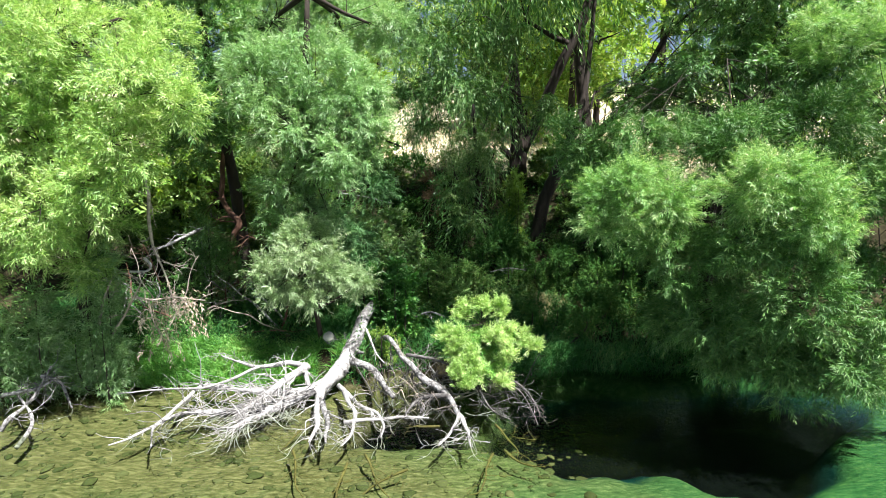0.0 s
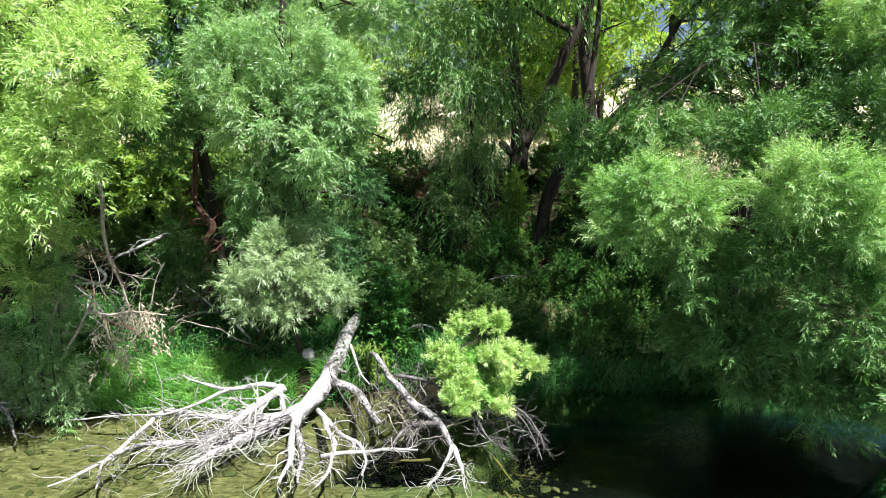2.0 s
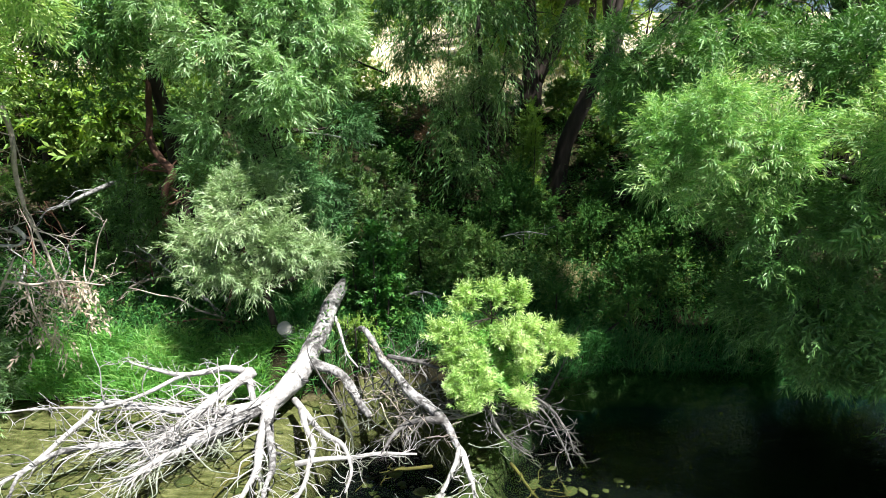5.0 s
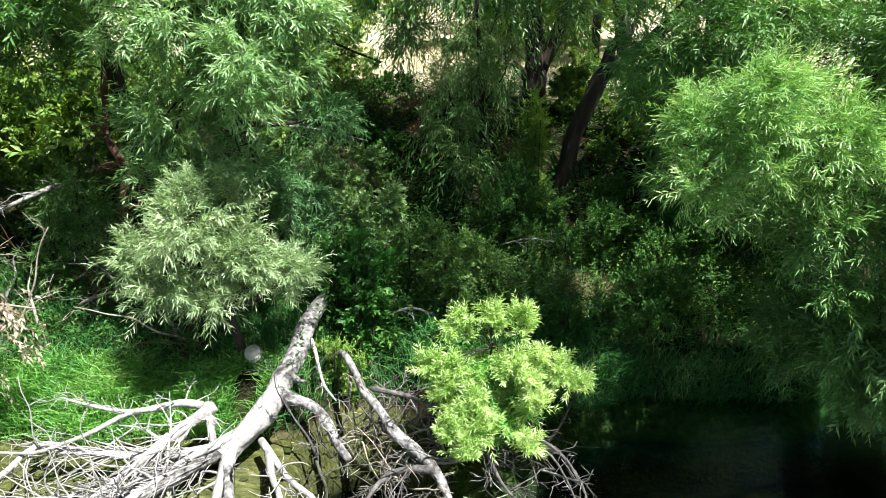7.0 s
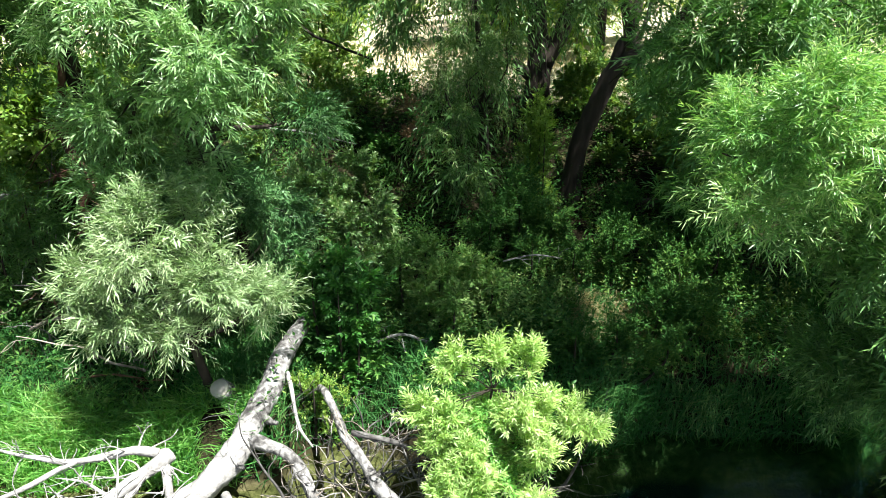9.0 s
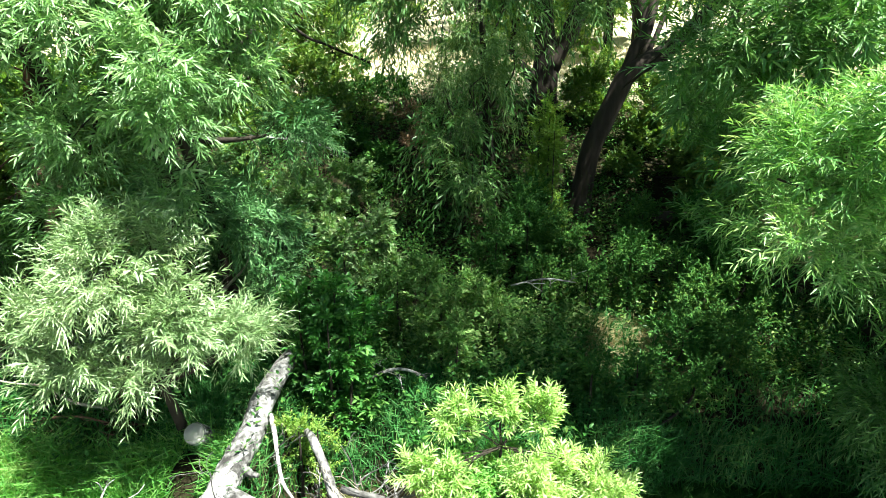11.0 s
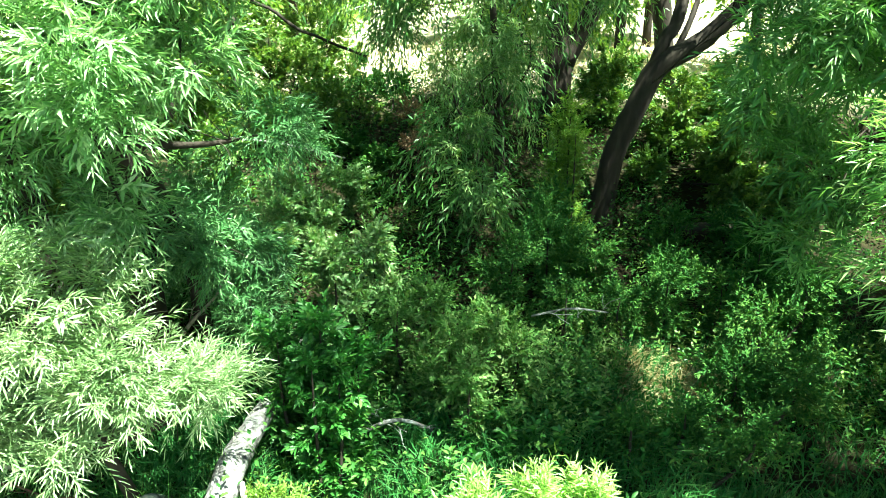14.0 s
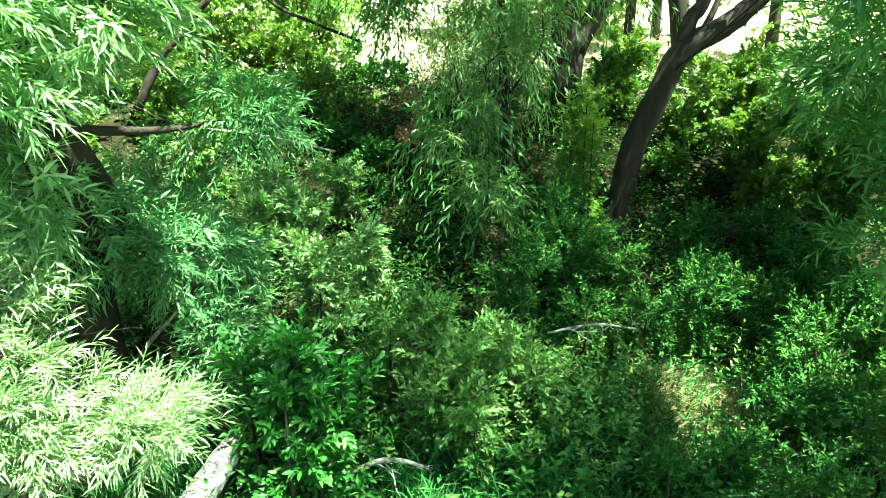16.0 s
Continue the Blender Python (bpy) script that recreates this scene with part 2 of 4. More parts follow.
def leaves(rng, base, way, length, width, up, six=False):
    """One leaf at each base along way: a folded lance, or a fuller one."""
    n = len(base)
    side = norm(np.cross(way, up))
    nor = np.cross(side, way)
    L, W = length[:, None], width[:, None]
    if not six:
        v = np.stack([base, base + way * L * 0.42 + side * W / 2 + nor * W * 0.18, base + way * L - np.array([0, 0, 0.12]) * L,
                      base + way * L * 0.42 - side * W / 2 + nor * W * 0.18], 1)
        o = np.arange(n)[:, None] * 4
        f = np.concatenate([o + np.array([[0, 1, 2]]), o + np.array([[0, 2, 3]])])
        return v.reshape(-1, 3), f
    dr = np.array([0, 0, 1.0])
    v = np.stack([base, base + way * L * 0.28 + side * W * 0.44 + nor * W * 0.2, base + way * L * 0.28 - side * W * 0.44 + nor * W * 0.2,
                  base + way * L * 0.64 + side * W * 0.4 + nor * W * 0.15 - dr * L * 0.04, base + way * L * 0.64 - side * W * 0.4 + nor * W * 0.15 - dr * L * 0.04,
                  base + way * L - dr * L * 0.13, base + way * L * 0.5 - nor * W * 0.02 - dr * L * 0.02], 1)
    o = np.arange(n)[:, None] * 7
    tri = [[0, 1, 6], [1, 3, 6], [3, 5, 6], [5, 4, 6], [4, 2, 6], [2, 0, 6]]
    f = np.concatenate([o + np.array([t]) for t in tri])
    return v.reshape(-1, 3), f


def sprays(rng, base, way, size, count, leaf, width, droop=0.35, angle=36, six=False, lift=0.45, start=0.1):
    """Feathered shoots: count leaves in a spiral round each of the lines base + way * size."""
    n = len(base)
    s = (np.linspace(start, 1, count)[None] + rng.uniform(-0.03, 0.03, (n, count)))[..., None]
    size = np.broadcast_to(np.asarray(size, float), (n,))[:, None, None]
    bend = rng.normal(size=(n, 1, 3)) * 0.15 + np.array([0, 0, -1.0]) * droop
    p = base[:, None] + size * (way[:, None] * s + bend * s * s)
    t = norm(way[:, None] + 2 * bend * s)
    face = norm(np.array([0, 0, 0.8]) + rng.normal(size=(n, 3)) * 0.45)[:, None]
    u = norm(np.cross(t, face))
    w = np.cross(u, t)
    turn = 2.4 * np.arange(count)[None, :, None] + rng.uniform(0, 6.28, (n, 1, 1)) + rng.normal(size=(n, count, 1)) * 0.25
    a = np.radians(rng.normal(angle, 7, (n, count)))[..., None] * (1.3 - 0.55 * s)
    d = norm(t * np.cos(a) + (u * np.cos(turn) + w * np.sin(turn) * 0.75) * np.sin(a) + np.array([0, 0, -0.08]))
    k = n * count
    L = (leaf * rng.uniform(0.75, 1.12, (n, count)) * (0.68 + 0.45 * np.sin(np.pi * 0.85 * np.clip(s[..., 0], 0, 1)))).reshape(k)
    up = (t * 0.6 + face * 0.7 + rng.normal(size=(n, count, 3)) * lift * 0.6).reshape(k, 3)
    return leaves(rng, p.reshape(k, 3), d.reshape(k, 3), L, width * rng.uniform(0.75, 1.2, k), up, six)


def clump_points(rng, lobes, density, inner=0.45, flat=0.85, under=0.55):
    """Twig starts on uneven lobes: most of them in tufts that stand out of the lobe, the rest inside."""
    bs, ws = [], []
    for x, y, z, r in lobes:
        n = int(density * r * r * 12.6)
        c = np.array([x, y, z])
        k = int(7 + 12 * r)
        t = norm(rng.normal(size=(k, 3)))
        t = t[(t[:, 2] > -0.35) | (rng.random(k) < under)]
        lump = np.array([noise.noise(Vector(v * 2.1 + c)) for v in t])
        tc = t * (r * (0.78 + 0.5 * lump) * rng.uniform(0.62, 1.18, len(t)))[:, None] * np.array([1, 1, flat])
        pick = rng.integers(0, len(t), int(n * 0.76))
        d = norm(rng.normal(size=(len(pick), 3)) + t[pick] * 0.5)
        rad = r * 0.29 * np.sqrt(rng.random(len(pick))) * rng.uniform(0.6, 1.2, len(t))[pick]
        bs.append(c + tc[pick] + d * rad[:, None])
        ws.append(norm(d * 0.8 + t[pick] * 0.7))
        d = norm(rng.normal(size=(n - len(pick), 3)))
        bs.append(c + d * (r * (inner + (0.85 - inner) * rng.random(len(d))))[:, None] * np.array([1, 1, flat]))
        ws.append(d)
    return np.vstack(bs), np.vstack(ws)


def crown(rng, lobes, density, count, leaf, width, size, droop, up, six=False, inner=0.45, under=0.55, top=0.9, angle=40, start=0.1, core=0):
    """The leaves of a crown; its topmost lobes have fewer, larger ones."""
    out = []
    for high in (False, True):
        some = [(x, y, z, r * 0.86) for x, y, z, r in lobes if (z > 10.4) == high]
        if some:
            k = 1.8 if high else 1.0
            b, w = clump_points(rng, some, density / k ** 2 * (top if high else 1.0), inner, under=under)
            w = norm(w * 0.9 + np.array([0, 0, up]) + rng.normal(size=w.shape) * 0.45)
            out.append(sprays(rng, b - w * size * 0.3, w, k * size * rng.uniform(0.6, 1.2, len(b)), count, leaf * k, width * k, droop, angle, six, start=start))
    deep = [(x, y, z, r * 0.56) for x, y, z, r in lobes if r > 0.4 and z < 10.4]
    if core and deep:
        b, w = clump_points(rng, deep, core, 0.1, under=1.0)
        out.append(sprays(rng, b, norm(w + rng.normal(size=w.shape) * 0.5), 0.3, 14, 0.15, 0.03, 0.1, 60))
    return join(out)


def tree(name, foot, stems, lobes, look_, bark, label, category, rng, girth=0.02, crown_label="", twig_share=1.0):
    """A tree: stems, a limb to each lobe with side twigs, and a crown of leafy twigs."""
    th = thing(name, foot, label, category)
    for i, (path, radii) in enumerate(stems):
        v, f = tube(path, radii, 10, 0.05, rng)
        part("trunk" if i == 0 else "limb", v, f, bark, th, smooth=True)
    joints = np.vstack([np.asarray(p) for p, _ in stems])
    joints = joints[joints[:, 2] > foot[2] + 0.3 * (joints[:, 2].max() - foot[2])]
    twigs = []
    for x, y, z, r in lobes:
        c = np.array([x, y, z])
        j = joints[np.argmin(np.linalg.norm(joints - c, axis=1) + 0.6 * np.maximum(0, joints[:, 2] - z))]
        far = np.linalg.norm(c - j)
        mid = (j + c) / 2 + rng.normal(size=3) * 0.12 * far + np.array([0, 0, 0.1 + (0.12 * far if far > 3 else 0.0)])
        thick = 1.0 if far < 2.6 else 0.35
        v, f = tube([j, mid, c], [thick * (min(0.03, 0.05 * r) + girth * r * 2), thick * (min(0.02, 0.035 * r) + girth * r), min(0.012, 0.015 * r)], 6, 0.05, rng, 4)
        part("limb", v, f, bark, th, smooth=True)
        for k in range(int((5 + 6 * r) * twig_share)):
            way = norm(rng.normal(size=3) + np.array([0, 0, 0.3]))
            s = mid + (c - mid) * rng.random()
            twigs.append(tube(wander(rng, s, way, r * rng.uniform(0.6, 0.95), 0.3, 4), [min(0.014, 0.012 * r), 0.003], 4, steps=1))
    v, f = join(twigs)
    part("twig_spray", v, f, bark, th, smooth=True, kind="stuff")
    v, f = crown(rng, lobes, **look_["leaf"])
    part("crown", v, f, look_["mat"], th, crown_label)
    return th


# ---- ground and water ----
def smooth(a):
    a = np.clip(a, 0, 1)
    return a * a * (3 - 2 * a)


def shore(x):
    return 13.25 + 1.1 * smooth((x - 0.6) / 2.2) + 0.35 * smooth((x - 4) / 4) + 0.95 * np.exp(-((x + 0.95) / 0.75) ** 4) + 0.10 * np.sin(x * 1.9 + 1) + 0.06 * np.sin(x * 4.3)


def height(x, y):
    x, y = np.asarray(x, float), np.asarray(y, float)
    d = y - shore(x)
    edge = 11.4 - 0.34 * (np.clip(x, 1.0, 6.0) - 1.4) + 0.25 * np.sin(x * 2.1) + 0.12 * np.sin(x * 5.3)
    deep = 0.42 + 0.95 * smooth((x - 0.05 + 0.15 * np.sin(y * 3)) / 1.3) * smooth((y - edge) / 2.4 + 0.45) * (1 - smooth((x - 6.0 - 0.8 * np.clip(y - 10.6, -2, 3) + 0.25 * np.sin(y * 2.3)) / 1.3))
    # dug so the pool's painted dark fills the gap between the logs
    hole = np.exp(-((x + 0.72) / 1.3) ** 4 - ((y - 12.85) / 1.2) ** 4)
    deep = deep + 0.95 * hole
    bed = -deep * smooth(-d / (1.9 - 1.45 * smooth((x - 0.4) / 1.2) - 1.2 * hole * (1 - smooth((x - 0.4) / 1.2)))) - 0.02
    land = np.interp(d, [0, 0.25, 0.6, 1.75, 3.0, 6.5, 10.4, 13, 19, 70, 400], [0, 0.32, 0.55, 1.0, 1.25, 2.4, 4.35, 4.9, 5.9, 15.5, 50.0])
    far = -10.0 - y
    z = np.where(d > 0, land, bed)
    z = np.where(y < -8, np.interp(far, [-2, 0, 2, 5, 60, 400], [-0.42, -0.3, 0.5, 1.3, 2.0, 4.0]), z)
    rough = 0.05 * np.sin(x * 2.3 + 0.7 * y) * np.sin(y * 1.7) + 0.03 * np.sin(x * 5.1 - y * 3.7) + 0.02 * np.sin(x * 9.0 + y * 7.3)
    return z + rough * np.where(d > 0.3, 1.6, 0.7)


def axis(lo, hi, step, far):
    a = list(np.arange(lo, hi + step / 2, step))
    left, right, s = [], [], step
    x = lo
    while x > -far:
        s *= 1.3
        x -= s
        left.append(x)
    x, s = hi, step
    while x < far:
        s *= 1.3
        x += s
        right.append(x)
    return np.array(left[::-1] + a + right)


def grid_mesh(xs, ys, zf):
    X, Y = np.meshgrid(xs, ys)
    v = np.stack([X, Y, zf(X, Y)], -1).reshape(-1, 3)
    ny, nx = X.shape
    i, j = np.meshgrid(np.arange(ny - 1), np.arange(nx - 1), indexing="ij")
    a = (i * nx + j).ravel()
    return v, np.stack([a, a + 1, a + nx + 1, a + nx], -1)


def ground_material():
    m, n, l, b = mat("bank_earth_and_river_bed")
    g = n.new("ShaderNodeNewGeometry")
    sep = n.new("ShaderNodeSeparateXYZ")
    l.new(g.outputs["Position"], sep.inputs[0])

    def nz(scale, detail=5):
        k = n.new("ShaderNodeTexNoise")
        k.inputs["Scale"].default_value, k.inputs["Detail"].default_value = scale, detail
        l.new(g.outputs["Position"], k.inputs["Vector"])
        return k

    a, c, e = nz(2.6), nz(0.6, 3), nz(14)
    flow = n.new("ShaderNodeMapping")
    flow.inputs["Rotation"].default_value, flow.inputs["Scale"].default_value = (0, 0, 0.35), (1.0, 3.2, 1.0)
    l.new(g.outputs["Position"], flow.inputs[0])
    weed = n.new("ShaderNodeTexNoise")
    weed.inputs["Scale"].default_value, weed.inputs["Detail"].default_value, weed.inputs["Roughness"].default_value = 5.5, 9, 0.72
    l.new(flow.outputs[0], weed.inputs["Vector"])
    earth = ramp(n, [(0.3, (0.012, 0.011, 0.007)), (0.55, (0.028, 0.025, 0.014)), (0.75, (0.055, 0.052, 0.024))])
    l.new(a.outputs["Fac"], earth.inputs[0])
    bed = ramp(n, [(0.32, (0.028, 0.032, 0.012)), (0.5, (0.085, 0.082, 0.036)), (0.66, (0.18, 0.165, 0.085))])
    l.new(weed.outputs["Fac"], bed.inputs[0])
    straw = ramp(n, [(0.3, (0.32, 0.28, 0.17)), (0.7, (0.52, 0.47, 0.34))])
    l.new(c.outputs["Fac"], straw.inputs[0])

    def fade(src, lo, hi):
        k = n.new("ShaderNodeMapRange")
        k.inputs[1].default_value, k.inputs[2].default_value = lo, hi
        l.new(src, k.inputs[0])
        return k.outputs[0]

    def blend(f, x, y):
        k = n.new("ShaderNodeMix")
        k.data_type = "RGBA"
        l.new(f, k.inputs[0])
        l.new(x, k.inputs[6])
        l.new(y, k.inputs[7])
        return k.outputs[2]

    algae = ramp(n, [(0.34, (0.010, 0.040, 0.014)), (0.5, (0.024, 0.080, 0.028)), (0.66, (0.06, 0.13, 0.042))])
    l.new(weed.outputs["Fac"], algae.inputs[0])
    # near-black bed colour standing in for the pool's depth and shade
    pool_dark = ramp(n, [(0.3, (0.0015, 0.002, 0.002)), (0.7, (0.003, 0.004, 0.004))])
    l.new(a.outputs["Fac"], pool_dark.inputs[0])
    wob = n.new("ShaderNodeMath")
    wob.operation = "MULTIPLY_ADD"
    l.new(c.outputs["Fac"], wob.inputs[0])
    wob.inputs[1].default_value = 6.0
    l.new(sep.outputs[0], wob.inputs[2])
    under = blend(fade(wob.outputs[0], 1.5, 8.0), bed.outputs[0], algae.outputs[0])
    away = n.new("ShaderNodeMath")
    away.operation = "MULTIPLY_ADD"
    l.new(a.outputs["Fac"], away.inputs[0])
    away.inputs[1].default_value = -2.5
    l.new(sep.outputs[1], away.inputs[2])
    under = blend(fade(away.outputs[0], 8.6, 5.0), under, algae.outputs[0])
    # deep bed tinted teal, then black: depth and shade put into its colour
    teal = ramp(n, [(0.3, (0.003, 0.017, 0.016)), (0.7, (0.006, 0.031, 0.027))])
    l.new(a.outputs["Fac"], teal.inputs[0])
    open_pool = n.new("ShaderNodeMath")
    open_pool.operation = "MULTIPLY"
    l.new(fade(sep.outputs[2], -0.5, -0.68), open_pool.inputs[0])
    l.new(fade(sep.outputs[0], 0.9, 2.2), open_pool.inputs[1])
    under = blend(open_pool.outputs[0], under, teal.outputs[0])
    under = blend(fade(sep.outputs[2], -0.72, -1.05), under, pool_dark.outputs[0])
    col = blend(fade(sep.outputs[2], -0.05, 0.12), under, earth.outputs[0])
    col = blend(fade(sep.outputs[1], 24.5, 27.5), col, straw.outputs[0])
    l.new(col, b.inputs["Base Color"])
    bp = n.new("ShaderNodeBump")
    bp.inputs["Strength"].default_value, bp.inputs["Distance"].default_value = 0.6, 0.05
    l.new(e.outputs["Fac"], bp.inputs["Height"])
    l.new(bp.outputs[0], b.inputs["Normal"])
    b.inputs["Roughness"].default_value, b.inputs["Specular IOR Level"].default_value = 0.95, 0.0
    return m


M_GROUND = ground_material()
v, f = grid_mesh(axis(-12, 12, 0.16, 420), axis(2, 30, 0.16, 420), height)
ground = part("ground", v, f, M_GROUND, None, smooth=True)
tagged(ground, "dark earth bank, algae-covered river bed blackened for pool depth and shade, dry straw field", "ground", kind="structure")


def water_material():
    m, n, l, b = mat("clear_green_water")
    n.remove(b)
    g = n.new("ShaderNodeNewGeometry")
    mp = n.new("ShaderNodeMapping")
    mp.inputs["Scale"].default_value, mp.inputs["Rotation"].default_value = (1.0, 2.4, 1.0), (0, 0, 0.5)
    l.new(g.outputs["Position"], mp.inputs[0])
    a = n.new("ShaderNodeTexNoise")
    a.inputs["Scale"].default_value, a.inputs["Detail"].default_value = 3.6, 5
    l.new(mp.outputs[0], a.inputs["Vector"])
    bp = n.new("ShaderNodeBump")
    bp.inputs["Strength"].default_value, bp.inputs["Distance"].default_value = 0.4, 0.05
    l.new(a.outputs["Fac"], bp.inputs["Height"])
    fr = n.new("ShaderNodeFresnel")
    fr.inputs[0].default_value = 1.33
    l.new(bp.outputs[0], fr.inputs["Normal"])
    tr = n.new("ShaderNodeBsdfTransparent")
    tr.inputs[0].default_value = (0.88, 0.95, 0.84, 1)
    gl = n.new("ShaderNodeBsdfGlossy")
    gl.inputs["Roughness"].default_value = 0.06
    l.new(bp.outputs[0], gl.inputs["Normal"])
    mix = n.new("ShaderNodeMixShader")
    l.new(fr.outputs[0], mix.inputs[0])
    l.new(tr.outputs[0], mix.inputs[1])
    l.new(gl.outputs[0], mix.inputs[2])
    l.new(mix.outputs[0], n["Material Output"].inputs[0])
    return m


v, f = grid_mesh(np.linspace(-420, 420, 29), np.linspace(-10.5, 15.2, 9), lambda x, y: np.zeros_like(x))
water = part("water", v, f, water_material(), None)
tagged(water, "clear shallow green river water with fine ripples", "water", kind="structure")

# ---- willows ----
LEFT = [(-7.2, 12.2, 7.13, 1.54), (-5.6, 11.6, 6.24, 1.27), (-7.65, 12.0, 5.26, 1.53), (-5.98, 11.6, 5.14, 1.05), (-4.37, 11.0, 5.79, 0.48), (-8.24, 12.7, 3.6, 1.24), (-7.05, 12.9, 3.58, 0.78), (-7.51, 13.3, 2.58, 0.63), (-7.69, 11.6, 6.53, 1.38), (-5.37, 12.6, 7.21, 0.87), (-9.56, 12.0, 5.26, 2.06), (-9.78, 12.0, 3.12, 1.67), (-6.2, 11.2, 4.5, 0.8), (-7.2, 11.3, 3.95, 0.95), (-7.3, 12.6, 2.75, 0.5)]
LEFTB = [(-5.7, 15.6, 7.92, 1.66), (-6.98, 16.5, 6.42, 1.45), (-5.38, 15.2, 6.04, 1.16), (-7.47, 15.0, 9.03, 2.01), (-5.99, 15.5, 9.42, 1.85), (-9.24, 15.0, 9.27, 2.27), (-6.4, 16.2, 5.4, 0.9)]
GREY = [(-2.72, 14.0, 6.89, 1.29), (-1.99, 13.9, 6.05, 1.01), (-3.34, 13.9, 5.69, 1.28), (-4.12, 14.2, 6.8, 1.07), (-4.3, 16.0, 8.1, 1.36), (-2.6, 16.3, 8.3, 1.35), (-1.13, 15.6, 7.92, 1.0), (-3.1, 16.5, 9.9, 1.6), (-5.3, 16.6, 9.6, 1.4), (-3.6, 14.3, 4.4, 0.88), (-2.6, 14.4, 4.9, 0.9), (-1.75, 14.0, 6.5, 0.75), (-1.7, 13.95, 5.6, 0.6), (-2.6, 14.2, 3.8, 0.5), (-3.6, 13.95, 3.45, 0.55), (-1.75, 13.7, 4.95, 0.45), (-2.3, 13.4, 4.6, 0.45), (-2.2, 13.2, 5.1, 0.5)]
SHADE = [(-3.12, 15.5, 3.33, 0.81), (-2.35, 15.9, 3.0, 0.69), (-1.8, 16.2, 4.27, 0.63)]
MID = [(-3.03, 13.3, 3.06, 0.68), (-3.45, 13.2, 2.29, 0.5), (-2.53, 13.5, 2.54, 0.62), (-2.09, 14.2, 2.02, 0.46), (-3.79, 13.4, 2.56, 0.31), (-2.71, 13.5, 3.6, 0.18), (-3.2, 13.4, 3.42, 0.21), (-2.36, 13.5, 2.91, 0.2), (-1.96, 13.7, 2.38, 0.2), (-3.29, 13.0, 2.8, 0.23), (-1.85, 13.85, 2.27, 0.3), (-2.5, 13.6, 3.3, 0.26), (-3.95, 13.35, 2.45, 0.22), (-2.95, 13.35, 2.0, 0.4), (-2.4, 13.5, 2.15, 0.34), (-3.5, 13.25, 2.0, 0.28)]
FORK = [(-0.07, 21.0, 8.99, 1.72), (0.29, 20.5, 6.99, 1.47), (0.99, 20.0, 5.39, 1.07), (1.82, 22.0, 9.01, 1.4), (1.39, 21.0, 7.05, 1.13), (-0.43, 21.0, 11.06, 2.35), (2.98, 24.0, 11.96, 2.7), (0.27, 19.0, 4.19, 0.76), (3.39, 22.0, 6.78, 0.8), (-0.92, 21.5, 7.47, 0.97), (0.76, 18.5, 3.22, 0.66), (4.6, 24.0, 12.35, 2.28), (-1.5, 22.0, 7.1, 0.8), (-0.5, 21.0, 6.2, 0.6), (-0.75, 21.0, 5.9, 0.55)]
RIGHT = [(3.51, 12.1, 4.3, 0.79), (4.25, 12.0, 3.99, 0.68), (5.88, 11.3, 4.44, 1.07), (6.63, 11.3, 3.73, 0.99), (5.64, 11.7, 3.37, 1.1), (4.65, 12.4, 3.07, 1.07), (5.39, 12.4, 1.81, 1.24), (6.6, 11.4, 2.37, 1.32), (7.66, 11.6, 1.13, 1.03), (6.92, 12.4, 0.99, 1.18), (7.59, 11.6, 4.43, 1.11), (5.36, 13.6, 5.08, 1.04), (4.34, 13.2, 3.31, 0.87), (8.18, 11.6, 2.43, 1.29), (5.95, 12.6, 5.28, 1.12), (7.25, 12.4, 5.59, 1.16), (6.27, 13.2, 0.87, 0.95), (5.09, 13.4, 1.57, 0.92), (8.83, 11.5, 4.74, 1.68)]
RIGHTB = [(5.90, 17.00, 6.18, 1.45), (6.89, 16.00, 7.19, 1.73), (8.20, 16.00, 8.26, 1.80), (8.75, 14.50, 7.09, 1.68), (9.2, 15.4, 8.3, 1.3), (6.89, 18.00, 8.99, 1.2), (3.37, 13.60, 5.14, 0.63), (4.90, 15.90, 4.85, 0.5), (8.05, 15.00, 6.66, 1.38), (7.43, 16.00, 9.57, 1.96), (9.52, 14.00, 5.94, 1.36), (5.57, 19.00, 6.83, 0.89), (2.95, 14.60, 4.63, 0.68), (2.99, 14.20, 4.03, 0.50), (2.96, 14.20, 3.45, 0.42), (2.92, 15.20, 4.53, 0.48)]
BUSH = [(0.42, 12.7, 1.72, 0.17), (0.8, 12.7, 1.82, 0.14), (1.14, 12.7, 1.83, 0.16), (0.02, 12.5, 1.32, 0.14), (0.28, 12.4, 1.26, 0.17), (1.02, 12.4, 1.32, 0.16), (1.32, 12.5, 1.36, 0.16), (1.66, 12.6, 1.18, 0.16), (1.86, 12.6, 1.09, 0.11), (1.29, 12.3, 0.97, 0.15), (0.19, 12.4, 1.03, 0.15), (0.52, 12.3, 0.92, 0.18), (0.31, 12.2, 0.67, 0.16), (0.65, 12.2, 0.63, 0.17), (0.43, 12.1, 0.42, 0.15), (1.17, 12.2, 0.48, 0.13), (0.65, 12.7, 1.21, 0.17), (0.89, 12.7, 0.65, 0.18)]

# lobes above the view, added to shade the slope and the logs
FORK += [(2.9, 19.6, 11.8, 1.9), (3.5, 21.6, 12.6, 2.0), (2.1, 18.0, 11.2, 1.4)]
GREY += [(1.2, 13.9, 10.6, 1.0), (0.9, 16.3, 10.9, 1.2), (0.3, 15.6, 10.6, 1.0)]
RIGHT += [(6.6, 12.2, 0.85, 0.7), (7.6, 12.0, 0.8, 0.8), (5.8, 12.8, 0.8, 0.6), (8.6, 11.8, 0.9, 0.8)]
